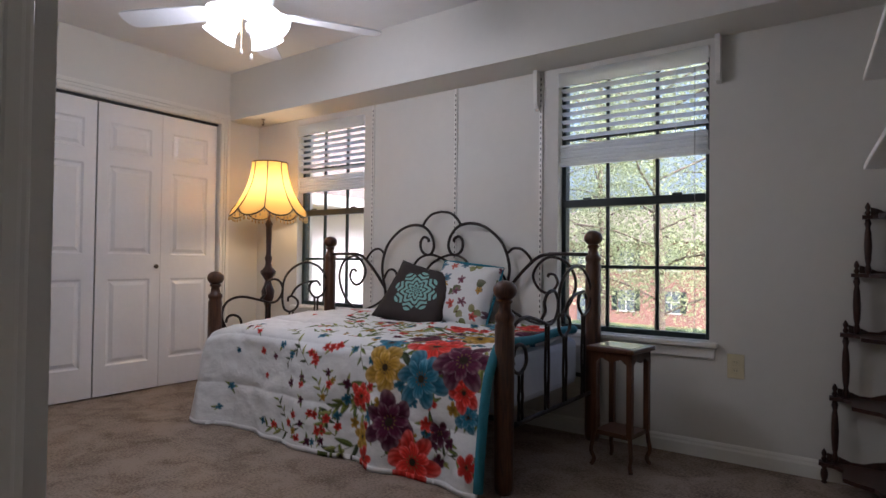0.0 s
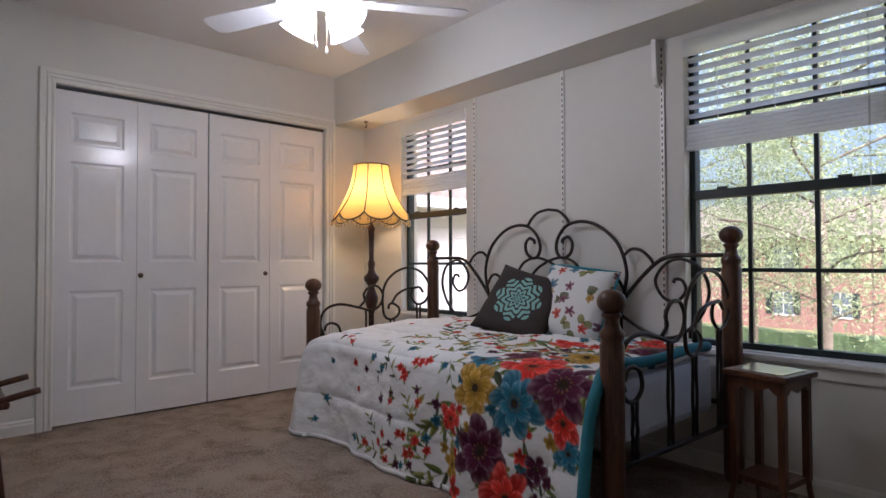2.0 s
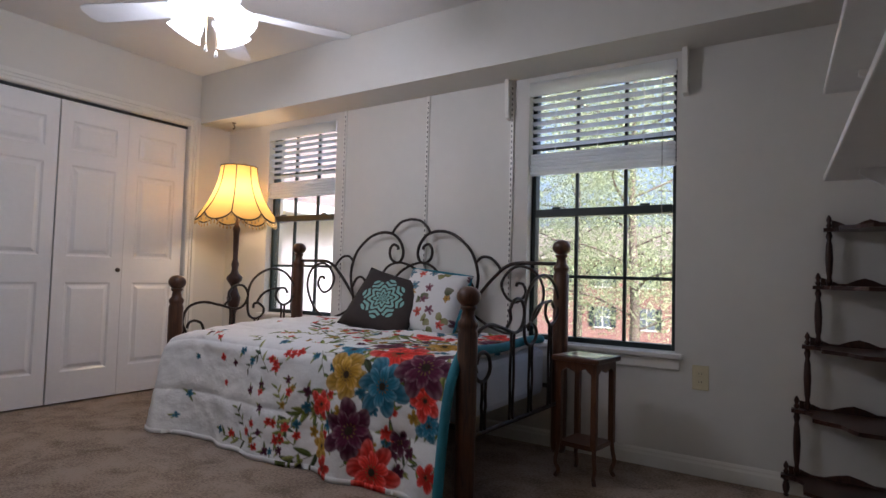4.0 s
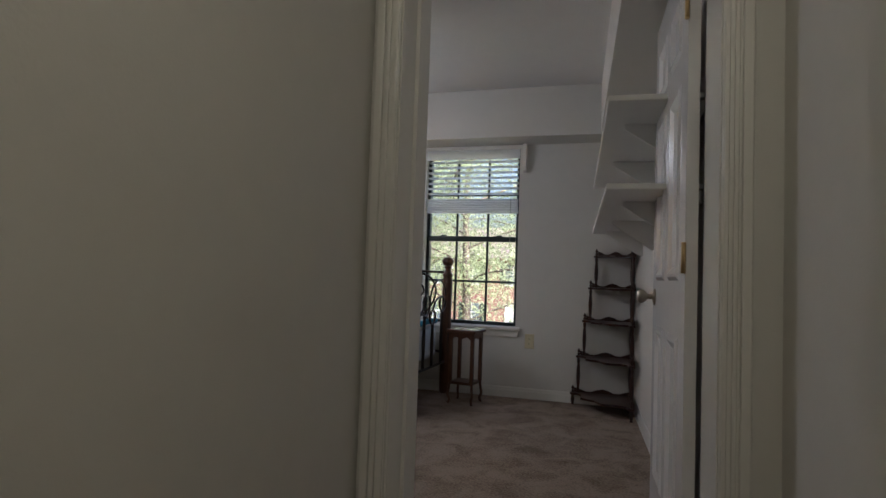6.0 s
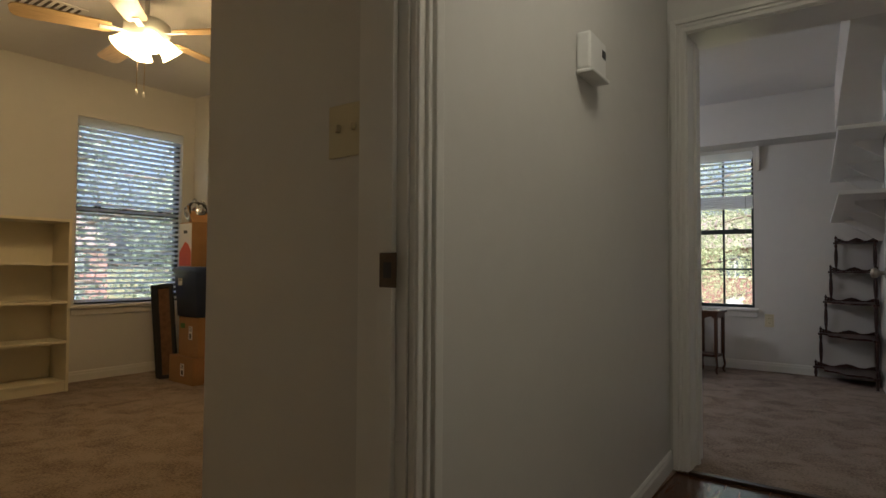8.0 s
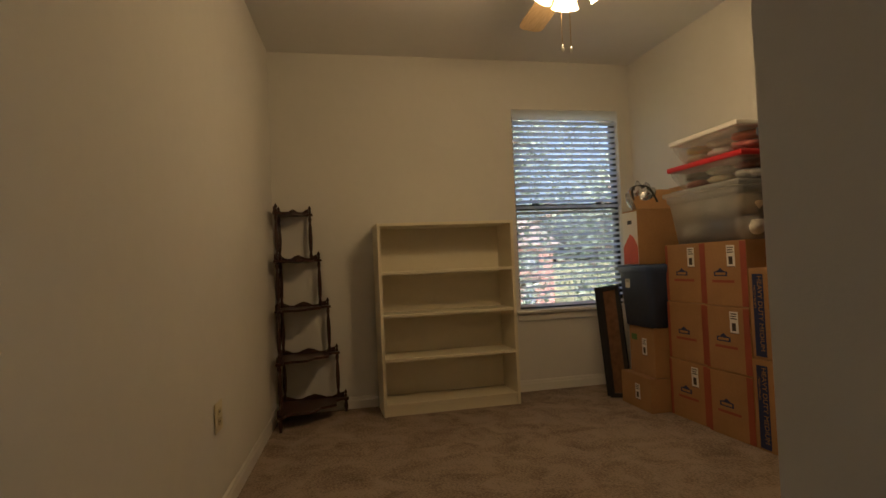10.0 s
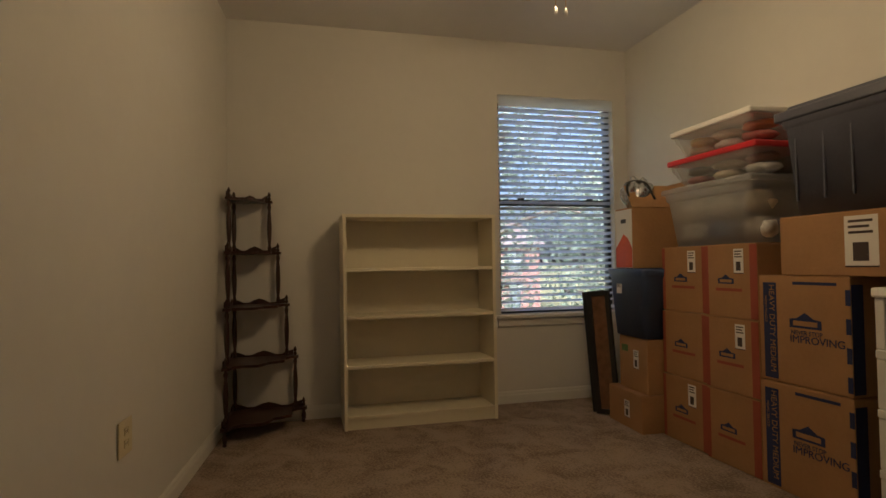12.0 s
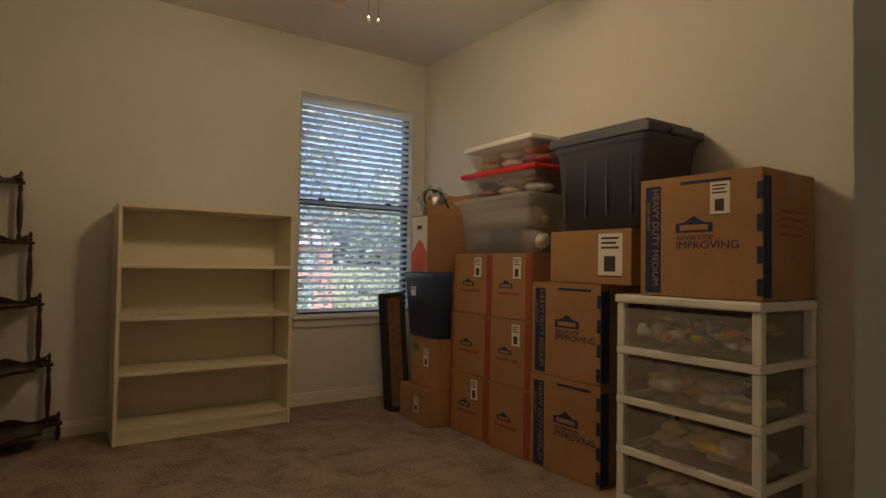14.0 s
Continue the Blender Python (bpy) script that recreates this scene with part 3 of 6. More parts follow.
# ---- windows ----
def window(no, axis, face, out, a0, a1, z0, z1, cols, label, mid, blind_to, slats, stack):
    """A double-hung window: dark sashes with bars and panes, white reveal, sill, valance and a slatted blind."""
    win = tagged(new("window_%d" % no), label, "window", kind="structure")

    def bx(p, q, d0, d1, s, t, bev=0.003):
        e0, e1 = sorted((face + out * d0, face + out * d1))
        return boxed((e0, p, s), (e1, q, t), bev) if axis == "x" else boxed((p, e0, s), (q, e1, t), bev)

    fr = 0.028
    for p, q, s, t in ((a0, a0 + fr, z0, z1), (a1 - fr, a1, z0, z1), (a0 + fr, a1 - fr, z0, z0 + fr), (a0 + fr, a1 - fr, z1 - fr, z1)):
        part("window_frame", bx(p, q, 0.055, 0.11, s, t), BLACK, win)
    part("meeting_rail", bx(a0 + fr, a1 - fr, 0.045, 0.10, mid - 0.022, mid + 0.022), BLACK, win)
    for k in (0.2, 0.8):
        c = a0 + (a1 - a0) * k
        part("sash_lock", bx(c - 0.025, c + 0.025, 0.035, 0.05, mid + 0.018, mid + 0.032), BLACK, win)
    for i in range(1, cols):
        c = a0 + (a1 - a0) * i / cols
        for s, t in ((z0 + fr, mid - 0.022), (mid + 0.022, z1 - fr)):
            part("glazing_bar", bx(c - 0.009, c + 0.009, 0.065, 0.085, s, t, 0.002), BLACK, win)
    for s in ((z0 + mid) / 2, (mid + z1) / 2) if cols > 1 else ():
        part("glazing_bar", bx(a0 + fr, a1 - fr, 0.0655, 0.0845, s - 0.009, s + 0.009, 0.002), BLACK, win)
    for s, t in ((z0 + fr, mid - 0.022), (mid + 0.022, z1 - fr)):
        pane = part("pane", bx(a0 + fr, a1 - fr, 0.073, 0.077, s, t, 0), GLASS, win)
        pane.visible_shadow = False
    part("window_sill", bx(a0 - 0.04, a1 + 0.04, -0.035, 0.055, z0 - 0.03, z0 - 0.004, 0.006), TRIM, win)
    part("apron", bx(a0 - 0.025, a1 + 0.025, -0.014, -0.001, z0 - 0.085, z0 - 0.032, 0.004), TRIM, win)
    blind = thing("window_blind", "white horizontal slatted blind hanging in the window", "blind", group="window blinds")
    part("valance", bx(a0 + 0.004, a1 - 0.004, -0.012, 0.004, z1 - 0.085, z1 - 0.004), SLAT, blind)
    part("head_rail", bx(a0 + 0.006, a1 - 0.006, 0.006, 0.04, z1 - 0.05, z1 - 0.006), SLAT, blind)
    first = None
    top = z1 - 0.10
    for i in range(slats):
        z = top - (top - blind_to) * i / slats
        if first is None:
            bm = bmesh.new()
            L = (a1 - a0) / 2 - 0.012
            pr = ((-0.024, -0.002), (-0.010, 0.0015), (0.010, 0.0015), (0.024, -0.002), (0.010, -0.001), (-0.010, -0.001))
            rg = [[bm.verts.new((e, d, h) if axis == "y" else (d, e, h)) for d, h in pr] for e in (-L, L)]
            for j in range(6):
                bm.faces.new((rg[0][j], rg[0][(j + 1) % 6], rg[1][(j + 1) % 6], rg[1][j]))
            bm.faces.new(rg[0]), bm.faces.new(rg[1])
            first = part("slat", bm, SLAT, blind)
            first.location = ((a0 + a1) / 2, face + out * 0.024, z) if axis == "y" else (face + out * 0.024, (a0 + a1) / 2, z)
            first.rotation_euler = (radians(-15), 0, 0) if axis == "y" else (0, radians(-24), 0)
        else:
            ob = shared("slat", first.data, blind, first.matrix_local)
            ob.location, ob.rotation_euler = (first.location.x, first.location.y, z), first.rotation_euler
    if stack:
        for i in range(5):
            part("stacked_slats", bx(a0 + 0.012 - 0.002 * (i % 2), a1 - 0.012, 0.004 + 0.002 * (i % 3), 0.044, blind_to - stack * (i + 1) / 5 + 0.002, blind_to - stack * i / 5 - 0.001, 0.003), SLAT, blind)
    part("bottom_rail", bx(a0 + 0.008, a1 - 0.008, 0.002, 0.046, blind_to - stack - 0.022, blind_to - stack - 0.001, 0.004), SLAT, blind)
    for k in (0.18, 0.5, 0.82) if slats > 12 else (0.2, 0.5, 0.8):
        c = a0 + (a1 - a0) * k
        part("ladder_cord", bx(c - 0.0015, c + 0.0015, 0.0025, 0.004, blind_to, top, 0), SLAT, blind)
    return win


window(1, "y", NY, 1, *W1, 3, "double-hung window with dark bars looking onto siding", 1.335, 1.62, 7, 0.10)
window(2, "y", NY, 1, *W2, 3, "tall double-hung window with dark bars onto trees", 1.30, 1.64, 7, 0.10)
window(3, "x", R2X, -1, *W3, 1, "double-hung window behind a lowered white blind", 1.41, 0.66, 32, 0.0)
# blind wand
tagged(part("blind_wand", tube([Vector((-1.05, NY - 0.02, z)) for z in (1.95, 1.3, 0.66)], 0.004, 6), BINCLEAR), "clear plastic blind wand hanging by the window", "wand")


# ---- doors ----
def raised(bm_parent, name, y0, y1, z0, z1, depth, material):
    """A raised and fielded panel standing in a grooved recess (in the plane x = 0, facing +x)."""
    bm = bmesh.new()
    rows = ((0.0, 0.0005), (0.012, -0.008), (0.022, -0.008), (0.045, 0.003))
    rings = []
    for inset, d in rows:
        rings.append([bm.verts.new((depth + d, y, z)) for y, z in ((y0 + inset, z0 + inset), (y1 - inset, z0 + inset), (y1 - inset, z1 - inset), (y0 + inset, z1 - inset))])
    for a, b in zip(rings, rings[1:]):
        for i in range(4):
            bm.faces.new((a[i], a[(i + 1) % 4], b[(i + 1) % 4], b[i]))
    bm.faces.new(rings[-1])
    return part(name, bm, material, bm_parent)


def leaf(parent, name, width, height, cols, both=False, t=0.034):
    """A panelled door leaf from y = 0 to its width, faces at x = 0 and -t; panels are recessed into openings of the stiles and rails."""
    edge = 0.076 if cols == 1 else 0.115
    gap = 0.10
    pw = (width - 2 * edge - gap * (cols - 1)) / cols
    ys = [(edge + i * (pw + gap), edge + i * (pw + gap) + pw) for i in range(cols)]
    zs = ((0.215, 0.81), (0.985, 1.60), (1.70, 1.90))
    holes = [(a, b, c, d) for a, b in ys for c, d in zs]
    body = part(name, wall("x", -t, 0.0, 0, width, 0.012, height, holes), DOORW, parent)
    for a, b in ys:
        for c, d in zs:
            raised(body, "panel", a, b, c, d, -0.001, DOORW)
            if both:
                raised(body, "panel", a, b, c, d, -t + 0.001 + 0.0, DOORW)
            part("panel_core", boxed((-t * 0.6, a, c), (-0.012, b, d), 0), DOORW, body)
    return body


for i in range(2):
    bif = thing("bifold_door", "white glossy six-panel bifold closet door, closed", "door", (CX - 0.03, 0.889 + i * 0.9095, 0), group="closet doors")
    for j in range(2):
        lf = leaf(bif, "door_leaf", 0.4485, 2.03, 1)
        lf.location.y = j * 0.4505
    kn = part("knob", lathe([(0.006, 0), (0.006, 0.014), (0.013, 0.02), (0.017, 0.03), (0.012, 0.038), (0.002, 0.04)], 14), BRONZE, bif, "small dark bronze knob")
    kn.matrix_local = pose(0.001, 0.467 if i == 0 else 0.405, 0.90, 0, 90, 0)
structure("closet_track", boxed((CX - 0.075, 0.885, 2.034), (CX - 0.025, 2.705, 2.05), 0), BLACKPL, "dark closet door track", "trim")


def knob(parent, m):
    k = part("door_knob", lathe([(0.033, 0), (0.033, 0.006), (0.012, 0.01), (0.011, 0.028), (0.018, 0.034), (0.027, 0.045), (0.028, 0.058), (0.02, 0.068), (0.004, 0.07)], 18), NICKEL, parent, "aged metal door knob with rose")
    k.matrix_local = m
    return k


door1 = tagged(new("door_1"), "white glossy six-panel door standing open against the side wall", "door", kind="structure")
door1.matrix_world = pose(0.020, 0.116, 0, 0, 0, 183.0) @ pose(0, 0, 0, 0, 0, 180)
lf = leaf(door1, "door_leaf", 0.76, 2.03, 2, True)
knob(door1, pose(-0.034, 0.70, 0.92, 0, -90, 0))
for z in (0.25, 1.05, 1.80):
    part("hinge", lathe([(0.007, -0.045), (0.007, 0.045)], 10, (-0.040, -0.008, z)), BRASS, door1)
door2 = tagged(new("door_2"), "white glossy six-panel door standing open into the storage room", "door", kind="structure")
door2.matrix_world = pose(-0.915, -3.06, 0, 0, 0, 79.5)
lf = leaf(door2, "door_leaf", 0.75, 2.03, 2, True)
knob(door2, pose(0.0, 0.69, 0.92, 0, 90, 0))
for z in (0.25, 1.05, 1.80):
    part("hinge", lathe([(0.007, -0.045), (0.007, 0.045)], 10, (-0.040, -0.008, z)), BRASS, door2)
strike = thing("strike_plate", "dark metal strike plate in the door jamb", "strike plate", (-0.822, -2.253, 0.93))
part("plate", boxed((-0.02, -0.002, -0.031), (0.02, 0.0, 0.031), 0.001), BRONZE, strike)
part("latch_hole", boxed((-0.009, -0.003, -0.014), (0.009, -0.0021, 0.014), 0), BLACKPL, strike)


def plate(name, label, m, w, h, kind):
    p = new(name)
    p.matrix_world = m
    tagged(p, label, "outlet" if kind == "outlet" else "switch")
    part("cover", boxed((-w / 2, -0.006, -h / 2), (w / 2, 0, h / 2), 0.003), IVORY, p)
    if kind == "outlet":
        for z in (-0.02, 0.02):
            part("socket", boxed((-0.016, -0.008, z - 0.013), (0.016, -0.0062, z + 0.013), 0.003), IVORY, p)
            for x in (-0.006, 0.006):
                part("slot", boxed((x - 0.0012, -0.0088, z - 0.004), (x + 0.0012, -0.0081, z + 0.005), 0), BLACKPL, p)
    else:
        for x in (-0.023, 0.023):
            part("toggle", boxed((x - 0.005, -0.018, -0.004), (x + 0.005, -0.0062, 0.012), 0.002), IVORY, p)


plate("wall_outlet", "ivory electrical outlet low on the bedroom wall", pose(-0.866, NY, 0.465), 0.075, 0.118, "outlet")
plate("wall_outlet", "ivory electrical outlet low on the storage room wall", pose(-3.62, -2.940, 0.42, 0, 0, 175.2), 0.115, 0.118, "outlet")
plate("light_switch", "ivory double light switch beside the doorway", pose(-1.05, -2.13, 1.235), 0.115, 0.118, "switch")
chime = thing("door_chime", "white plastic door chime box on the hall wall", "door chime", (-0.835, -1.33, 1.53), 3)
part("housing", boxed((0, -0.075, 0), (0.045, 0.075, 0.115), 0.008), WHITEPL, chime)
part("lip", boxed((0, -0.08, -0.012), (0.055, 0.08, 0.0), 0.004), WHITEPL, chime)
part("grille", boxed((0.0455, 0.03, 0.06), (0.048, 0.06, 0.085), 0.001), BLACKPL, chime)
hl = thing("hall_ceiling_light", "round white glass ceiling light in the hall", "ceiling light", (-0.20, -1.95, 2.44))
part("base", lathe([(0.14, -0.02), (0.14, 0)], 24), WHITEPL, hl)
part("glass", lathe([(0.004, -0.10), (0.07, -0.09), (0.115, -0.055), (0.13, -0.021)], 24), glow("hall_glass", (1, 0.85, 0.6), 2.0), hl).visible_shadow = False

# ---- shelves on the side wall ----
side = pose(-0.05, NY, 0, 0, 0, 3.35)
for z, y0, y1 in ((1.315, -2.55, -0.45), (1.645, -2.55, -0.45)):
    sh = new("wall_shelf")
    sh.matrix_world = side @ pose(0, 0, z)
    tagged(sh, "long white painted board shelf on brackets", "shelf", "side wall shelves")
    part("board", boxed((-0.345, y0, 0), (-0.004, y1, 0.022), 0.004), PANELW, sh)
    part("cleat", boxed((-0.022, y0 + 0.02, -0.045), (-0.004, y1 - 0.02, -0.001), 0.003), PANELW, sh)
    for y in (-2.2, -1.4, -0.7):
        bm = bmesh.new()
        pr = [(-0.024, -0.001), (-0.26, -0.001), (-0.26, -0.02), (-0.05, -0.16), (-0.024, -0.16)]
        rg = [[bm.verts.new((a, y + s, b)) for a, b in pr] for s in (-0.01, 0.01)]
        for j in range(5):
            bm.faces.new((rg[0][j], rg[0][(j + 1) % 5], rg[1][(j + 1) % 5], rg[1][j]))
        bm.faces.new(rg[0]), bm.faces.new(rg[1])
        part("shelf_bracket", bm, PANELW, sh)


# ---- bed ----
BX0, BX1, BYF, BYR = -3.653, -1.59, 2.09, 3.02
RX0, RX1 = -3.612, -1.562      # the rear posts stand a little closer
bed = thing("daybed", "daybed with bronze scrolled iron frame and turned wooden posts", "bed")


def post(x, y, top):
    prof = [(0.036, 0), (0.040, 0.02), (0.042, 0.05), (0.042, top - 0.19), (0.036, top - 0.175), (0.043, top - 0.16), (0.043, top - 0.145), (0.030, top - 0.13), (0.024, top - 0.10),
            (0.034, top - 0.088), (0.034, top - 0.082), (0.026, top - 0.075)]
    p = part("post", lathe(prof, 20, (x, y, 0)), POST, bed, "dark stained turned wooden post")
    ball = [(0.050 * math.sin(math.pi * i / 10) + 0.001, top - 0.04 - 0.043 * math.cos(math.pi * i / 10)) for i in range(11)]
    part("finial", lathe(ball, 20, (x, y, 0)), POST, p, "round wooden ball finial")


for x, rx in ((BX0, RX0), (BX1, RX1)):
    post(rx, BYR, 1.135)
    post(x, BYF, 0.88)


def iron(name, pts, r=0.0085, steps=7):
    part(name, tube(smooth_path(pts, steps), r), IRON, bed)


MX = (RX0 + RX1) / 2
for s in (1, -1):
    def back(*uv):
        return [(MX + s * u, BYR, v) for u, v in uv]
    iron("arch", back((0.47, 0.62), (0.475, 0.75), (0.495, 0.84), (0.505, 0.92), (0.485, 1.01), (0.44, 1.09), (0.34, 1.17), (0.235, 1.20), (0.14, 1.185), (0.08, 1.13),
                      (0.058, 1.065), (0.075, 1.015), (0.115, 1.00), (0.16, 1.03), (0.168, 1.085), (0.14, 1.118), (0.105, 1.105), (0.10, 1.085)), 0.0095)
    iron("cusp", back((0.15, 1.195), (0.125, 1.23), (0.075, 1.268), (0.0, 1.282)))
    iron("inner_arc", back((-0.25, 0.86), (-0.235, 0.91), (-0.18, 0.975), (-0.09, 1.002), (0.015, 0.975), (0.10, 0.92), (0.16, 0.83), (0.18, 0.70)))
    iron("curl", back((0.49, 0.83), (0.455, 0.885), (0.415, 0.90), (0.38, 0.88), (0.375, 0.845), (0.395, 0.83)))
    iron("side_arch", back((0.49, 1.01), (0.53, 1.04), (0.585, 1.035), (0.63, 1.00), (0.655, 0.965)))
    iron("shoulder", back((1.01, 1.005), (0.85, 1.007), (0.75, 1.005), (0.68, 0.98), (0.60, 0.91), (0.535, 0.84), (0.475, 0.765)), 0.0105)
    iron("scroll", back((0.47, 0.70), (0.59, 0.635), (0.71, 0.605), (0.81, 0.64), (0.89, 0.73), (0.925, 0.84), (0.885, 0.945), (0.79, 0.99), (0.715, 0.965), (0.662, 0.885),
                        (0.70, 0.805), (0.765, 0.785), (0.815, 0.835), (0.80, 0.885), (0.765, 0.892), (0.755, 0.875)))
iron("rail", [(RX0, BYR, 0.34), (MX, BYR, 0.34), (RX1, BYR, 0.34)], 0.012)
iron("rail", [(BX0, BYF, 0.30), (MX, BYF, 0.30), (BX1, BYF, 0.30)], 0.012)
for x, rx in ((BX0, RX0), (BX1, RX1)):
    def arm(*yv):
        return [(x + (rx - x) * (y - BYF) / (BYR - BYF), y, v) for y, v in yv]
    iron("arm_front", arm((2.165, 0.52), (2.135, 0.60), (2.17, 0.685), (2.27, 0.715), (2.40, 0.69), (2.50, 0.665), (2.565, 0.69), (2.595, 0.755), (2.56, 0.815), (2.495, 0.82),
                          (2.448, 0.775), (2.455, 0.73), (2.42, 0.695)))
    iron("arm_arch", arm((2.64, 0.665), (2.645, 0.695), (2.68, 0.70), (2.725, 0.665), (2.715, 0.62), (2.655, 0.595), (2.60, 0.64), (2.60, 0.80), (2.67, 0.895), (2.79, 0.94),
                         (2.91, 0.91), (2.985, 0.815), (2.965, 0.72), (2.89, 0.685), (2.83, 0.735), (2.84, 0.79), (2.895, 0.805), (2.93, 0.77)))
    iron("arm_scroll", arm((2.665, 0.70), (2.71, 0.76), (2.79, 0.795), (2.895, 0.805)))
    iron("arm_curl", arm((2.165, 0.555), (2.18, 0.59), (2.22, 0.60), (2.265, 0.575), (2.275, 0.515), (2.225, 0.476), (2.165, 0.495), (2.13, 0.56)))
    for y, v in ((2.228, 0.477), (2.478, 0.668), (2.67, 0.597), (2.89, 0.687)):
        for w in (-0.016, 0.016):
            iron("spindle", arm((y + w, 0.26), (y + w * 0.8, 0.34), (y + w * 1.15, (v + 0.26) / 2), (y + w * 0.8, v - 0.07), (y + w, v)), 0.007, 4)
    iron("arm_rail", arm((BYF, 0.26), (2.55, 0.26), (BYR, 0.26)), 0.011, 3)
mat_bm = boxed((BX0 + 0.05, BYF + 0.03, 0.30), (BX1 - 0.04, BYR - 0.03, 0.55), 0.04)
tagged(part("mattress", mat_bm, MATTRESS), "white mattress with pale blue-white sheet", "mattress")


def print_cloth():
    """Cotton that shows the printed colours of the cloth, with a fine weave and soft wrinkles."""
    m = bpy.data.materials.new("floral_print")
    m.use_nodes = True
    nt = m.node_tree
    b = nt.nodes["Principled BSDF"]
    b.inputs["Roughness"].default_value = 0.85
    b.inputs["Specular IOR Level"].default_value = 0.25
    ca, uv = nt.nodes.new("ShaderNodeAttribute"), nt.nodes.new("ShaderNodeUVMap")
    ca.attribute_name = "print"
    n1, n2, bn = nt.nodes.new("ShaderNodeTexNoise"), nt.nodes.new("ShaderNodeTexNoise"), nt.nodes.new("ShaderNodeBump")
    n1.inputs["Scale"].default_value, n1.inputs["Detail"].default_value = 13, 4
    n2.inputs["Scale"].default_value, n2.inputs["Detail"].default_value = 90, 2
    tone = nt.nodes.new("ShaderNodeMix")
    tone.data_type, tone.blend_type = "RGBA", "MULTIPLY"
    tone.inputs[0].default_value = 0.12
    bn.inputs["Strength"].default_value, bn.inputs["Distance"].default_value = 0.55, 0.02
    for p, q in ((uv.outputs[0], n1.inputs["Vector"]), (uv.outputs[0], n2.inputs["Vector"]), (ca.outputs["Color"], tone.inputs[6]), (n2.outputs["Fac"], tone.inputs[7]),
                 (tone.outputs[2], b.inputs["Base Color"]), (n1.outputs["Fac"], bn.inputs["Height"]), (bn.outputs[0], b.inputs["Normal"])):
        nt.links.new(p, q)
    return m


PRINT = print_cloth()
RED, PLUM, SEA, GOLD = (0.60, 0.030, 0.018), (0.085, 0.010, 0.035), (0.025, 0.15, 0.23), (0.40, 0.23, 0.025)
LEAVES = ((0.16, 0.19, 0.035), (0.26, 0.27, 0.08), (0.045, 0.06, 0.025), (0.10, 0.13, 0.03))


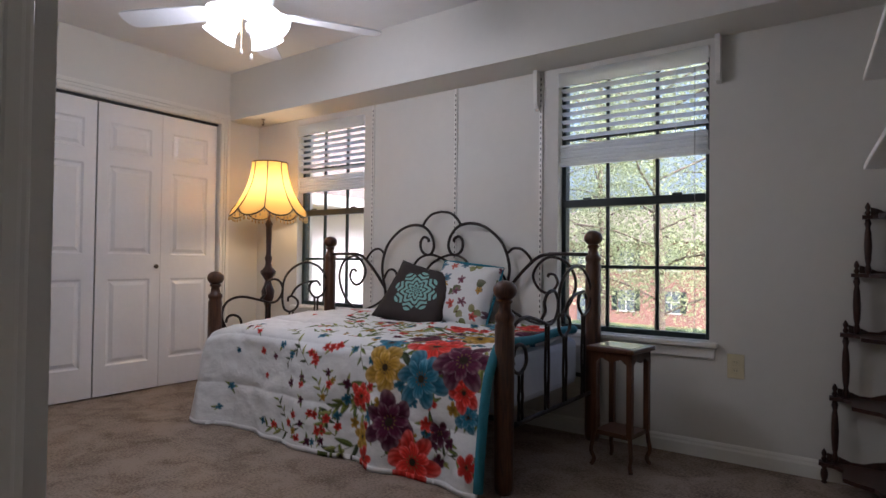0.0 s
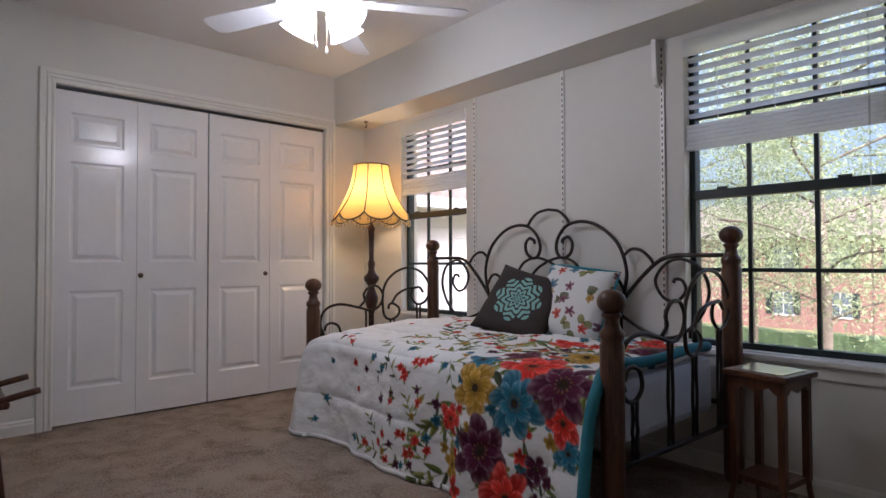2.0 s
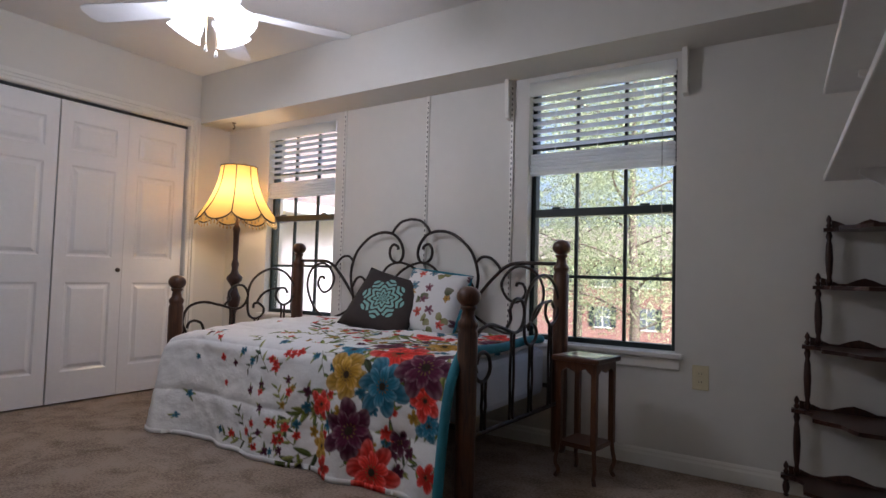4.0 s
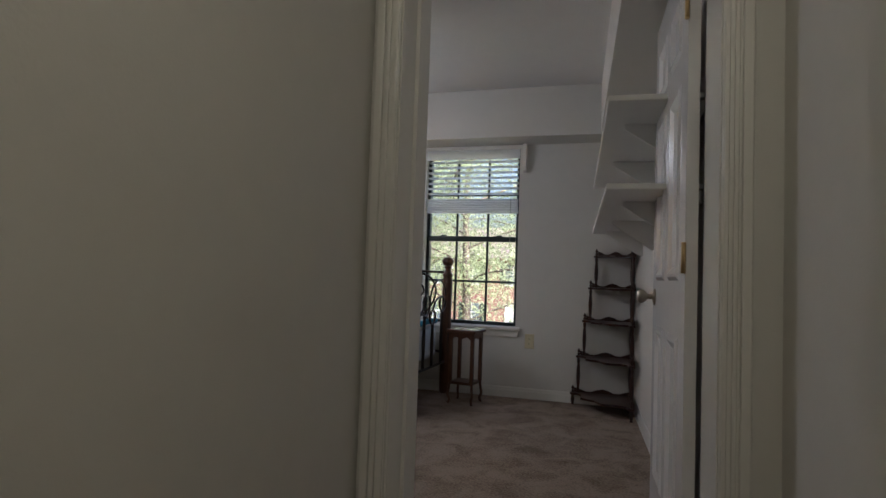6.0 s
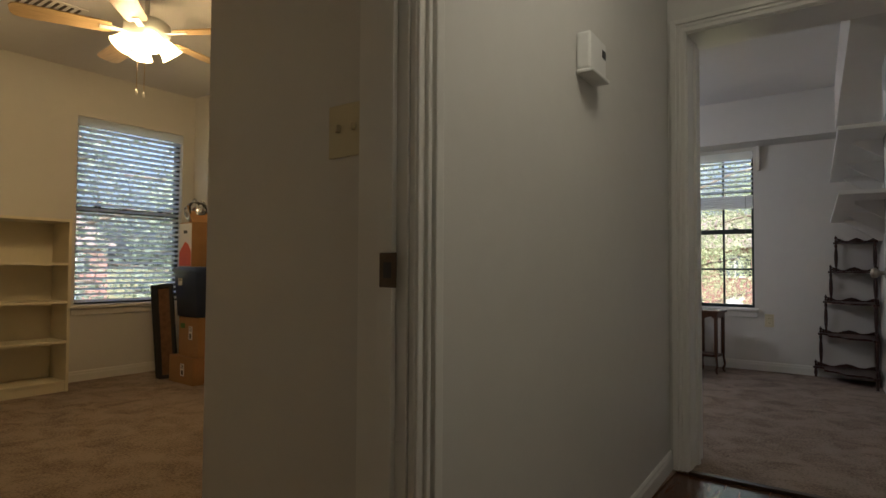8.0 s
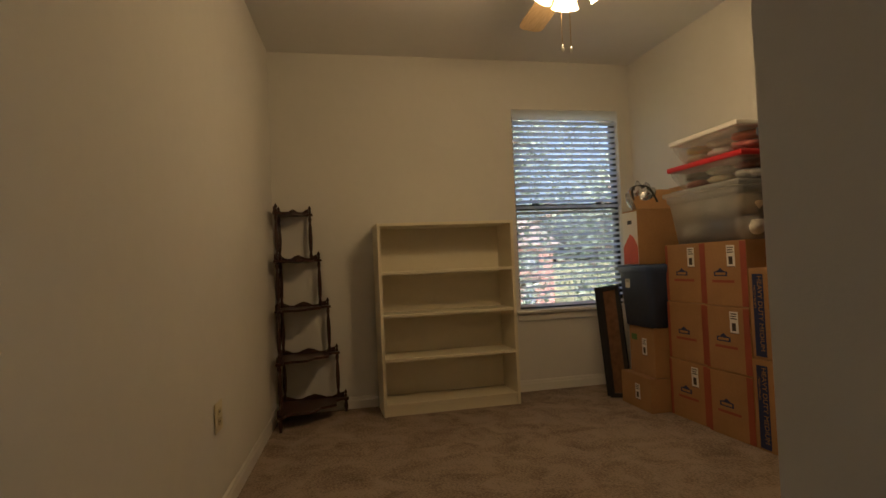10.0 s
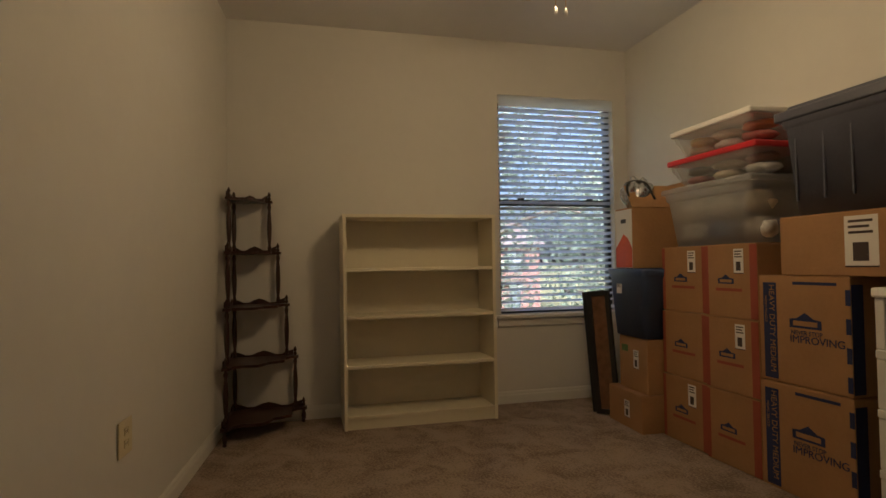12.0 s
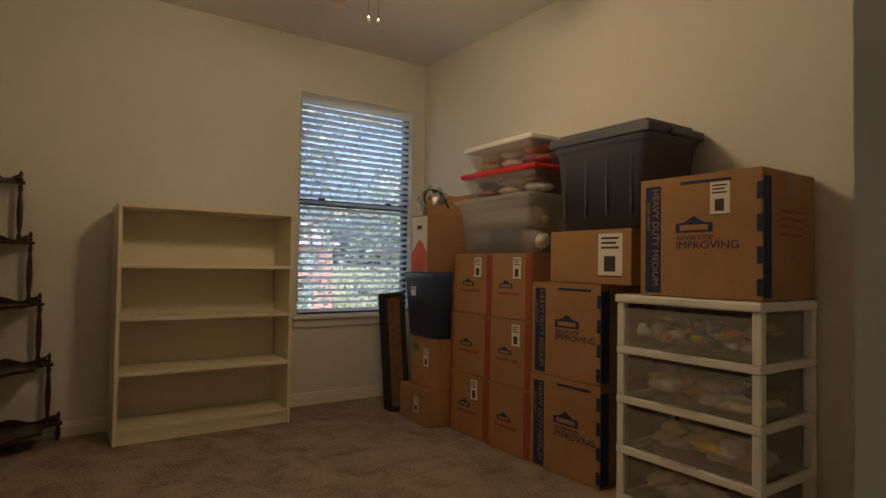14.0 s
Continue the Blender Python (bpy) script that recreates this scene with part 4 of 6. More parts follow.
def floral_print(U, V):
    """Colours of the printed cloth on a grid in metres: big blooms at one end, sprigs thinning towards the other."""
    rnd = random.Random(12)
    col = np.empty(U.shape + (3,))
    col[:] = (0.80, 0.80, 0.80)

    su, sv = U[1, 0] - U[0, 0], V[0, 1] - V[0, 0]

    def patch(u, v, r):
        """The part of the grid within r of a point, its offsets from it and a brush for it."""
        i, j = slice(max(0, int((u - r) / su)), max(0, int((u + r) / su) + 2)), slice(max(0, int((v - r) / sv)), max(0, int((v + r) / sv) + 2))
        here = col[i, j]

        def blend(mask, c):
            here[:] = here * (1 - mask[..., None]) + np.asarray(c) * mask[..., None]
        return U[i, j] - u, V[i, j] - v, blend

    def leaf_print(u, v, ln, ang, c):
        du, dv, blend = patch(u, v, ln * 1.05)
        a = (du * math.cos(ang) + dv * math.sin(ang)) / ln
        w = (-du * math.sin(ang) + dv * math.cos(ang)) / ln
        half = 0.30 * np.sqrt(np.clip(a * (1 - a), 0, 1)) * (1.25 - 0.7 * np.clip(a, 0, 1))
        inside = np.clip((half - np.abs(w)) * ln / 0.004 + 0.5, 0, 1) * (a > 0) * (a < 1)
        k = 0.75 + 0.55 * (w > 0) + 0.3 * np.clip(1 - np.abs(w) / 0.03, 0, 1)
        blend(inside, np.asarray(c) * k[..., None])

    def stem(u, v, ln, ang):
        du, dv, blend = patch(u, v, ln * 1.05)
        a = du * math.cos(ang) + dv * math.sin(ang)
        w = -du * math.sin(ang) + dv * math.cos(ang) + 0.12 * a * a
        blend(np.clip((0.0035 - np.abs(w)) / 0.003, 0, 1) * (a > 0) * (a < ln), (0.12, 0.12, 0.04))

    def spray(u, v, ang, n, ln, size):
        stem(u, v, ln, ang)
        for i in range(n):
            k = (i + 0.6) / n * ln
            side_ = 1 if i % 2 else -1
            leaf_print(u + k * math.cos(ang), v + k * math.sin(ang), size * rnd.uniform(0.75, 1.15), ang + side_ * rnd.uniform(0.5, 1.0), rnd.choice(LEAVES))

    def bloom(u, v, R, c, petals=5):
        du, dv, blend = patch(u, v, R * 1.25)
        d, th = np.hypot(du, dv), np.arctan2(dv, du) + rnd.random() * 6.28
        for ring, (reach, tone) in enumerate(((1.0, 1.0), (0.66, 1.35)) if R > 0.06 else ((1.0, 1.0),)):
            a = th + ring * math.pi / petals
            wob = 0.07 * np.sin(3 * th + u * 40 + ring) + 0.05 * np.sin(7 * th + v * 60)
            lobe = np.abs(np.cos(a * petals / 2))
            edge = R * reach * (0.42 + 0.56 * lobe ** 0.55 + wob)
            inside = np.clip((edge - d) / 0.004 + 0.5, 0, 1)
            q = np.clip(d / np.maximum(edge, 1e-4), 0, 1)
            vein = 0.5 + 0.5 * np.sin(a * petals * 4 + 3 * np.sin(q * 5 + u * 9))
            k = tone * (0.55 + 0.75 * q ** 1.5) * (0.75 + 0.35 * vein) * (0.55 + 0.45 * np.clip(lobe * 3, 0, 1))
            pale = np.clip((q - 0.72) * 2.2, 0, 1) * (0.25 + 0.45 * vein) * 0.55
            body = np.asarray(c) * k[..., None]
            blend(inside, body * (1 - pale[..., None]) + np.asarray((0.66, 0.60, 0.56)) * pale[..., None])
        if R > 0.05:
            blend(np.clip((R * 0.15 - d) / 0.004, 0, 1), (0.03, 0.02, 0.01))
            dots = np.clip((R * 0.26 - d) / 0.004, 0, 1) * (np.sin(th * 11) > 0.45) * (d > R * 0.17)
            blend(dots, (0.18, 0.10, 0.03))

    # leaf sprays under the blooms
    for i in range(60):
        u, v = rnd.uniform(1.10, 1.93), rnd.uniform(0.02, 1.48)
        spray(u, v, rnd.uniform(0, 6.28), rnd.randint(3, 6), rnd.uniform(0.10, 0.2), rnd.uniform(0.06, 0.11))
    for i in range(26):
        u = rnd.uniform(0.72, 1.2)
        spray(u, rnd.uniform(0.02, 1.46), rnd.uniform(2.2, 4.2), rnd.randint(4, 7), rnd.uniform(0.10, 0.2), rnd.uniform(0.04, 0.085))
    # scattered florets, thinning out
    for i in range(230):
        u, v = 0.06 + 1.75 * rnd.random() ** 0.75, rnd.uniform(0.02, 1.48)
        if u < 0.7 and rnd.random() < 0.4:
            continue
        size = rnd.uniform(0.016, 0.026) + 0.012 * max(0, u - 0.7)
        for j in range(rnd.randint(1, 3)):
            leaf_print(u, v, size * rnd.uniform(1.4, 2.2), rnd.uniform(0, 6.28), rnd.choice(LEAVES))
        bloom(u, v, size, rnd.choice((RED, SEA, PLUM, RED, GOLD)), rnd.choice((4, 5)))
    # middling and large blooms
    for u, v, R, c in ((1.25, 1.18, 0.075, RED), (1.28, 1.37, 0.07, GOLD), (1.86, 1.18, 0.075, SEA), (1.71, 1.28, 0.06, PLUM), (1.37, 0.88, 0.09, SEA), (1.46, 0.72, 0.10, PLUM), (1.31, 1.46, 0.06, RED),
                       (1.88, 1.38, 0.06, RED), (1.42, 0.36, 0.10, RED), (1.70, 0.62, 0.11, GOLD), (1.55, 0.16, 0.10, SEA), (1.82, 0.30, 0.12, PLUM), (1.72, 0.10, 0.10, RED), (1.86, 0.52, 0.10, SEA),
                       (1.62, 0.86, 0.165, RED), (1.39, 1.02, 0.13, GOLD), (1.83, 1.08, 0.09, RED), (1.60, 1.05, 0.145, SEA), (1.80, 0.94, 0.15, PLUM), (1.44, 1.27, 0.145, PLUM), (1.58, 1.43, 0.14, RED)):
        bloom(u, v, R, c, 5 if R < 0.14 else 6)
    return col


def comforter():
    nx, ny, length = 400, 300, 1.50
    x0, x1 = BX0 + 0.09, BX1 - 0.045
    top_len = BYR - 0.06 - BYF - 0.02
    verts, faces = [], []
    for i in range(nx + 1):
        f = i / nx
        end = max(0.0, 0.14 - f) / 0.14
        for j in range(ny + 1):
            s = j / ny * length                    # way along the cloth from the back edge
            x = x0 + (x1 - x0) * f
            if s < top_len:
                y, z = BYR - 0.06 - s, 0.594 + 0.012 * math.sin(s * 4 + f * 3) - 0.02 * max(0, s - top_len + 0.2) / 0.2
                z += 0.035 * math.exp(-((f - 0.30) / 0.22) ** 2) * math.exp(-((s - 0.25) / 0.3) ** 2)
                z -= end * end * 0.05
            else:
                d = s - top_len
                a = min(d / 0.16, 1) * math.pi / 2
                if d < 0.16:
                    y, z = BYF + 0.02 - 0.10 * math.sin(a), 0.574 - 0.10 * (1 - math.cos(a))
                else:
                    e = d - 0.16
                    y, z = BYF - 0.08 - 0.11 * e, 0.474 - 0.95 * e
                hang = max(0, d - 0.05)
                y -= 0.045 * hang * math.sin(f * 19 + 1.3 * math.sin(f * 9)) + 0.018 * hang * math.sin(f * 47)
                x -= end * (0.02 + 0.05 * hang)
                y -= end * (0.02 + 0.05 * hang)
                z -= end * end * 0.05 * (1 - min(1, d / 0.6))
            z = max(z, 0.026)
            w = 0.014 * noise.noise((x * 5, s * 5, 0)) + 0.007 * noise.noise((x * 13, s * 13, 4))
            seam = min(abs((s + 0.10) % 0.30 - 0.15), 0.045) / 0.045
            w -= 0.008 * (1 - seam) ** 2 - 0.004 * noise.noise((x * 26, s * 7, 2)) * (1 - seam)
            n = (0, -0.25, 0.97) if s < top_len else (0, -0.9, 0.1)
            verts.append((x, y + n[1] * w, max(z + n[2] * w, 0.024)))
    for i in range(nx):
        for j in range(ny):
            k = i * (ny + 1) + j
            faces.append((k, k + 1, k + ny + 2, k + ny + 1))
    me = bpy.data.meshes.new("comforter")
    me.from_pydata(verts, [], faces)
    U, V = np.meshgrid(np.linspace(0, x1 - x0, nx + 1), np.linspace(0, length, ny + 1), indexing="ij")
    rgba = np.ones(U.shape + (4,), dtype=np.float32)
    rgba[..., :3] = np.clip(floral_print(U, V), 0, 1)
    me.color_attributes.new("print", "FLOAT_COLOR", "POINT").data.foreach_set("color", rgba.ravel())
    uv = np.stack((U, V), -1).reshape(-1, 2).astype(np.float32)
    corner = np.empty(len(me.loops), dtype=np.int32)
    me.loops.foreach_get("vertex_index", corner)
    me.uv_layers.new(name="UVMap").data.foreach_set("uv", uv[corner].ravel())
    me.polygons.foreach_set("use_smooth", [True] * len(me.polygons))
    me.materials.append(PRINT)
    return new("comforter", me)


cf = tagged(comforter(), "white comforter with bright flower print draped to the floor", "comforter")
so = cf.modifiers.new("thick", "SOLIDIFY")
so.thickness, so.offset = 0.022, -1
edge_pts = [Vector((BX1 - 0.04, BYR - 0.10 - i * 0.1, 0.60 + 0.006 * math.sin(i))) for i in range(9)] + [Vector((BX1 - 0.03, BYF - 0.06, 0.52)), Vector((BX1 - 0.035, BYF - 0.09, 0.42)), Vector((BX1 - 0.035, BYF - 0.12, 0.25)), Vector((BX1 - 0.035, BYF - 0.145, 0.035))]
bm = tube(smooth_path([tuple(q) for q in edge_pts], 4), 0.022, 8)
tagged(part("comforter_lining", bm, TEAL), "teal turned-back edge of the comforter", "comforter lining")


def pillow(name, w, h, t, material, m, label, piping=None):
    ob = new(name)
    ob.matrix_world = m
    tagged(ob, label, "pillow")
    bm = bmesh.new()
    uvl = bm.loops.layers.uv.new("UVMap")
    n = 16
    for side_ in (1, -1):
        g = []
        for i in range(n + 1):
            r = []
            for j in range(n + 1):
                a, b = i / n * 2 - 1, j / n * 2 - 1
                bulge = max(0, (1 - a ** 4) * (1 - b ** 4)) ** 0.5
                pull = 1 - 0.07 * (1 - min(abs(a), 1) ** 2) * abs(b) ** 3 - 0.07 * (1 - min(abs(b), 1) ** 2) * abs(a) ** 3
                r.append(bm.verts.new((a * w / 2 * pull, side_ * (t / 2 * bulge + 0.006 * noise.noise((a * 3, b * 3, side_)) * bulge), b * h / 2 * pull)))
            g.append(r)
        for i in range(n):
            for j in range(n):
                fc = bm.faces.new((g[i][j], g[i + 1][j], g[i + 1][j + 1], g[i][j + 1]))
                fc.smooth = True
                for lp in fc.loops:
                    lp[uvl].uv = (lp.vert.co.x, lp.vert.co.z)
    bmesh.ops.remove_doubles(bm, verts=bm.verts, dist=0.0008)
    part("cover", bm, material, ob)
    if piping:
        ring = [Vector((w / 2 * (1.0 if abs(c) > abs(s_) else abs(c / s_)) * (1 if c > 0 else -1), 0, h / 2 * (1.0 if abs(s_) >= abs(c) else abs(s_ / c)) * (1 if s_ > 0 else -1)))
                for c, s_ in ((math.cos(k * math.pi / 16 + 0.01), math.sin(k * math.pi / 16 + 0.01)) for k in range(33))]
        part("piping", tube([q * 0.97 for q in ring], 0.008, 6), piping, ob)


pillow("throw_pillow", 0.45, 0.43, 0.13, CUSHION, pose(-2.56, 2.75, 0.745, -36, 13, 10), "dark brown square cushion with pale teal medallion")
pillow("bed_pillow", 0.42, 0.43, 0.17, SPRIG, pose(-2.31, 2.87, 0.755, -26, 6, 4), "white sprigged pillow with teal edging", TEAL)

# ---- floor lamp ----
fl = thing("floor_lamp", "turned wooden floor lamp with lit amber scalloped shade", "floor lamp", (-4.01, 2.765, 0))
part("base", lathe([(0.15, 0), (0.15, 0.02), (0.12, 0.045), (0.06, 0.07), (0.03, 0.10), (0.022, 0.14)], 24), DARKWOOD, fl)
part("pole", lathe([(0.020, 0.14), (0.020, 0.60), (0.03, 0.63), (0.045, 0.68), (0.05, 0.72), (0.03, 0.77), (0.022, 0.80), (0.035, 0.82), (0.055, 0.85), (0.058, 0.87), (0.03, 0.90),
                    (0.022, 0.93), (0.028, 0.97), (0.018, 1.00), (0.022, 1.20), (0.028, 1.23), (0.012, 1.26), (0.010, 1.36)], 18), DARKWOOD, fl)
bm = bmesh.new()
seg, rings = 64, []
for k in range(11):
    t = k / 10
    rr = []
    for i in range(seg):
        a = 2 * math.pi * i / seg
        lobe = abs(math.sin(a * 4))
        r = 0.13 + 0.03 * t + 0.13 * t ** 2.4
        r *= 1 - 0.05 * (1 - lobe) * (0.3 + t)
        z = 1.69 - 0.36 * t - (0.055 * lobe ** 0.7) * t ** 4
        rr.append(bm.verts.new((r * math.cos(a), r * math.sin(a), z)))
    rings.append(rr)
for a, b in zip(rings, rings[1:]):
    for i in range(seg):
        bm.faces.new((a[i], a[(i + 1) % seg], b[(i + 1) % seg], b[i])).smooth = True
bottom = [q.co.copy() for q in rings[-1]]
topring = [q.co.copy() for q in rings[0]]
ribs = [[rings[k][i].co * 1.0 for k in range(11)] for i in range(0, seg, 8)]
shade = part("shade", bm, SHADE, fl, "amber cloth bell shade with scalloped hem")
part("top_trim", tube(topring + topring[:1], 0.005, 6), BRONZE, shade)
part("hem_trim", tube(bottom + bottom[:1], 0.006, 6), BRONZE, shade, "dark braid hem")
for rib in ribs:
    part("rib", tube([Vector((q.x * 1.005, q.y * 1.005, q.z)) for q in rib], 0.0045, 5), BRONZE, shade)
fr = bmesh.new()
for q in bottom:
    lathe([(0.002, -0.004), (0.005, -0.016), (0.007, -0.024), (0.002, -0.034)], 6, tuple(q), fr)
part("bead_fringe", fr, BRASS, shade, "hanging bead fringe")


# ---- ceiling fans ----
def fan(label, place, ceiling, turn, body, blades, glass, drop, chain, lift=0.0, wide=1.0, n=5):
    f = thing("ceiling_fan", label, "ceiling fan", (place[0], place[1], 0), turn)
    z = place[2]                                  # height of the blades
    part("canopy", lathe([(0.07, ceiling - 0.05), (0.075, ceiling - 0.02), (0.075, ceiling)], 20), body, f)
    part("rod", lathe([(0.013, z + 0.06), (0.013, ceiling - 0.04)], 12), body, f)
    part("motor", lathe([(0.05, z + lift - 0.05), (0.11, z + lift - 0.04), (0.125, z + lift), (0.125, z + lift + 0.05), (0.09, z + lift + 0.075), (0.03, z + lift + 0.085)], 28), body, f)
    part("light_fitter", lathe([(0.03, z - drop - 0.03), (0.055, z - drop - 0.01), (0.06, z - drop + 0.03), (0.05, z - drop + 0.055)], 20), body, f)
    first = None
    for i in range(n):
        a = 2 * math.pi * i / n
        bm = bmesh.new()
        ws = ((0.18, 0.045), (0.22, 0.058), (0.45, 0.066), (0.60, 0.068), (0.635, 0.058), (0.65, 0.03))
        for h in (-0.003, 0.003):
            lo = [bm.verts.new((u, -v, h)) for u, v in ws]
            hi = [bm.verts.new((u, v, h)) for u, v in ws]
            for k in range(5):
                bm.faces.new((lo[k], lo[k + 1], hi[k + 1], hi[k]))
        bm.verts.ensure_lookup_table()
        bmesh.ops.bridge_loops(bm, edges=[e for e in bm.edges if e.is_boundary])
        m = pose(0, 0, z, 0, 0, math.degrees(a)) @ pose(0, 0, 0, 10, 0, 0)
        if first is None:
            first = part("blade", bm, blades, f)
            iron_ = part("blade_arm", boxed((0.10, -0.018, -0.008), (0.24, 0.018, -0.0035), 0.002), body, f)
            first.matrix_local = iron_.matrix_local = m
        else:
            bm.free()
            shared("blade", first.data, f, m), shared("blade_arm", iron_.data, f, m)
    for i in range(4):
        a = math.pi / 4 + math.pi / 2 * i
        g = lathe([(r * wide, h * wide) for r, h in ((0.022, 0), (0.034, -0.02), (0.046, -0.05), (0.052, -0.08), (0.062, -0.105), (0.066, -0.108), (0.05, -0.09), (0.03, -0.05))], 18)
        s = part("glass_shade", g, glass, f, "lit tulip glass shade")
        s.matrix_local = pose(0.075 * math.cos(a), 0.075 * math.sin(a), z - drop, 0, 0, math.degrees(a)) @ pose(0, 0, 0, 0, -38, 0)
        s.visible_shadow = False
    for dx, ln in ((0.02, chain), (-0.025, chain - 0.02)):
        c = part("pull_chain", tube([Vector((dx, -0.05, z - drop)), Vector((dx, -0.05, z - drop - 0.08)), Vector((dx, -0.05, z - ln))], 0.0018, 5), BRASS, f)
        part("pull_knob", lathe([(0.002, 0.012), (0.006, 0.0), (0.008, -0.014), (0.003, -0.022)], 10, (dx, -0.05, z - ln)), WHITEPL, c)
    return f


fan("white five-blade ceiling fan with bright glass lights", (-2.70, 1.60, 2.12), ROOMZ, 60, FANWHITE, FANWHITE, FANGLASS, 0.0, 0.23, 0.06, 1.25)
fan("ceiling fan with pale wooden blades and warm lights", (-3.50, -1.36, 2.29), R2Z, 31, WHITEPL, FANBLADE2, FANGLASS2, 0.02, 0.37)


# ---- stands and whatnots ----
ns = thing("plant_stand", "small dark wooden stand with square inset top", "stand")
ns.matrix_world = pose(-1.31, 2.725, 0, 0, 0, -8) @ Matrix.Diagonal((0.80, 0.80, 0.978, 1))
part("top", boxed((-0.15, -0.15, 0.555), (0.15, 0.15, 0.578), 0.006), STANDWOOD, ns)
part("inset", boxed((-0.12, -0.12, 0.5785), (0.12, 0.12, 0.581), 0.001), STANDTOP, ns, "pale polished inset top")
for a in range(4):
    bm = bmesh.new()
    pr = [(-0.125, 0.554), (0.125, 0.554), (0.125, 0.50), (0.09, 0.505), (0.06, 0.525), (0.03, 0.515), (0, 0.505), (-0.03, 0.515), (-0.06, 0.525), (-0.09, 0.505), (-0.125, 0.50)]
    rg = [[bm.verts.new((u, d, v)) for u, v in pr] for d in (-0.128, -0.112)]
    for j in range(len(pr)):
        bm.faces.new((rg[0][j], rg[0][(j + 1) % len(pr)], rg[1][(j + 1) % len(pr)], rg[1][j]))
    bm.faces.new(rg[0]), bm.faces.new(rg[1][::-1])
    part("apron", bm, STANDWOOD, ns).matrix_local = pose(0, 0, 0, 0, 0, 90 * a)
    lg = add_box(bmesh.new(), (0.095, 0.095, 0.16), (0.128, 0.128, 0.554), 0.003)
    tube(smooth_path([(0.112, 0.112, 0.18), (0.118, 0.118, 0.12), (0.125, 0.125, 0.07), (0.112, 0.112, 0.03), (0.125, 0.125, 0.0)], 5), 0.013, 8, lg)
    part("leg", lg, STANDWOOD, ns).matrix_local = pose(0, 0, 0, 0, 0, 90 * a)
part("lower_shelf", boxed((-0.115, -0.115, 0.15), (0.115, 0.115, 0.172), 0.004), STANDWOOD, ns)


def whatnot(label, m, tiers, group="corner whatnots"):
    """A corner stand whose shelves grow towards the floor: walls along +x and +y from the corner."""
    w = new("corner_shelf")
    w.matrix_world = m
    tagged(w, label, "shelf", group)
    spool = ((0.008, 0), (0.013, 0.08), (0.008, 0.16), (0.012, 0.25), (0.015, 0.5), (0.012, 0.75), (0.008, 0.84), (0.013, 0.92), (0.008, 1.0))
    for i, (z, r) in enumerate(tiers):
        bm = bmesh.new()
        outline = [(0.01, 0.01), (r, 0.01), (r, 0.05)]
        for k in range(1, 12):
            a = k / 12 * math.pi / 2
            rad = r * (0.86 + 0.05 * math.cos(a * 12))
            outline.append((rad * math.cos(a) + 0.012, rad * math.sin(a) + 0.012))
        outline += [(0.05, r), (0.01, r)]
        rg = [[bm.verts.new((a, b, z + h)) for a, b in outline] for h in (-0.016, 0.0)]
        n = len(outline)
        for j in range(n):
            bm.faces.new((rg[0][j], rg[0][(j + 1) % n], rg[1][(j + 1) % n], rg[1][j]))
        bm.faces.new(rg[0]), bm.faces.new(rg[1][::-1])
        part("tier", bm, DARKWOOD, w)
        for flip in (0, 1):
            g = bmesh.new()
            pr = [(0.02, 0.001)] + [(0.02 + (r - 0.05) * k / 10, 0.022 + 0.014 * math.cos(k * 1.26)) for k in range(11)] + [(r - 0.03, 0.001)]
            rg = [[g.verts.new((a, d, z + b) if not flip else (d, a, z + b)) for a, b in pr] for d in (0.012, 0.022)]
            n = len(pr)
            for j in range(n):
                g.faces.new((rg[0][j], rg[0][(j + 1) % n], rg[1][(j + 1) % n], rg[1][j]))
            g.faces.new(rg[0]), g.faces.new(rg[1][::-1])
            part("gallery", g, DARKWOOD, w)
        low = tiers[i + 1][0] if i + 1 < len(tiers) else 0.0
        for px, py in ((0.03, 0.03), (r - 0.02, 0.03), (0.03, r - 0.02)):
            h = z - 0.016 - low
            part("spindle", lathe([(a, low + b * h) for a, b in spool], 10, (px, py, 0)), DARKWOOD, w)
            if i == 0 or px != py:
                part("finial", lathe([(0.006, z), (0.012, z + 0.012), (0.006, z + 0.022), (0.011, z + 0.034), (0.008, z + 0.045), (0.002, z + 0.056)], 10, (px, py, 0)), DARKWOOD, w)


whatnot("dark carved wooden five-tier corner whatnot, empty, in the bedroom", pose(-0.048, NY - 0.015, 0, 0, 0, 180), ((1.175, 0.32), (0.925, 0.36), (0.665, 0.40), (0.385, 0.44), (0.095, 0.48)))
whatnot("dark carved wooden five-tier corner whatnot, empty, beside the bookcase", pose(R2X + 0.015, -2.785, 0, 0, 0, -2), ((1.39, 0.26), (1.07, 0.31), (0.745, 0.36), (0.42, 0.41), (0.10, 0.46)))

# folding chair end seen beside the closet
ch = thing("wooden_chair", "brown wooden chair with sloping arm near the closet", "chair", (-3.55, 0.42, 0), 0)
part("seat", boxed((-0.22, -0.2, 0.40), (0.2, 0.16, 0.43), 0.01), POST, ch)
for sx in (-0.2, 0.18):
    part("leg", tube(smooth_path([(sx, 0.14, 0.0), (sx, 0.12, 0.2), (sx, 0.10, 0.40)], 4), 0.015), POST, ch)
    part("leg", tube(smooth_path([(sx, -0.20, 0.0), (sx, -0.17, 0.2), (sx, -0.15, 0.40)], 4), 0.015), POST, ch)
    part("arm", tube(smooth_path([(sx, -0.18, 0.36), (sx, 0.0, 0.40), (sx, 0.16, 0.44), (sx, 0.26, 0.46)], 4), 0.014), POST, ch)

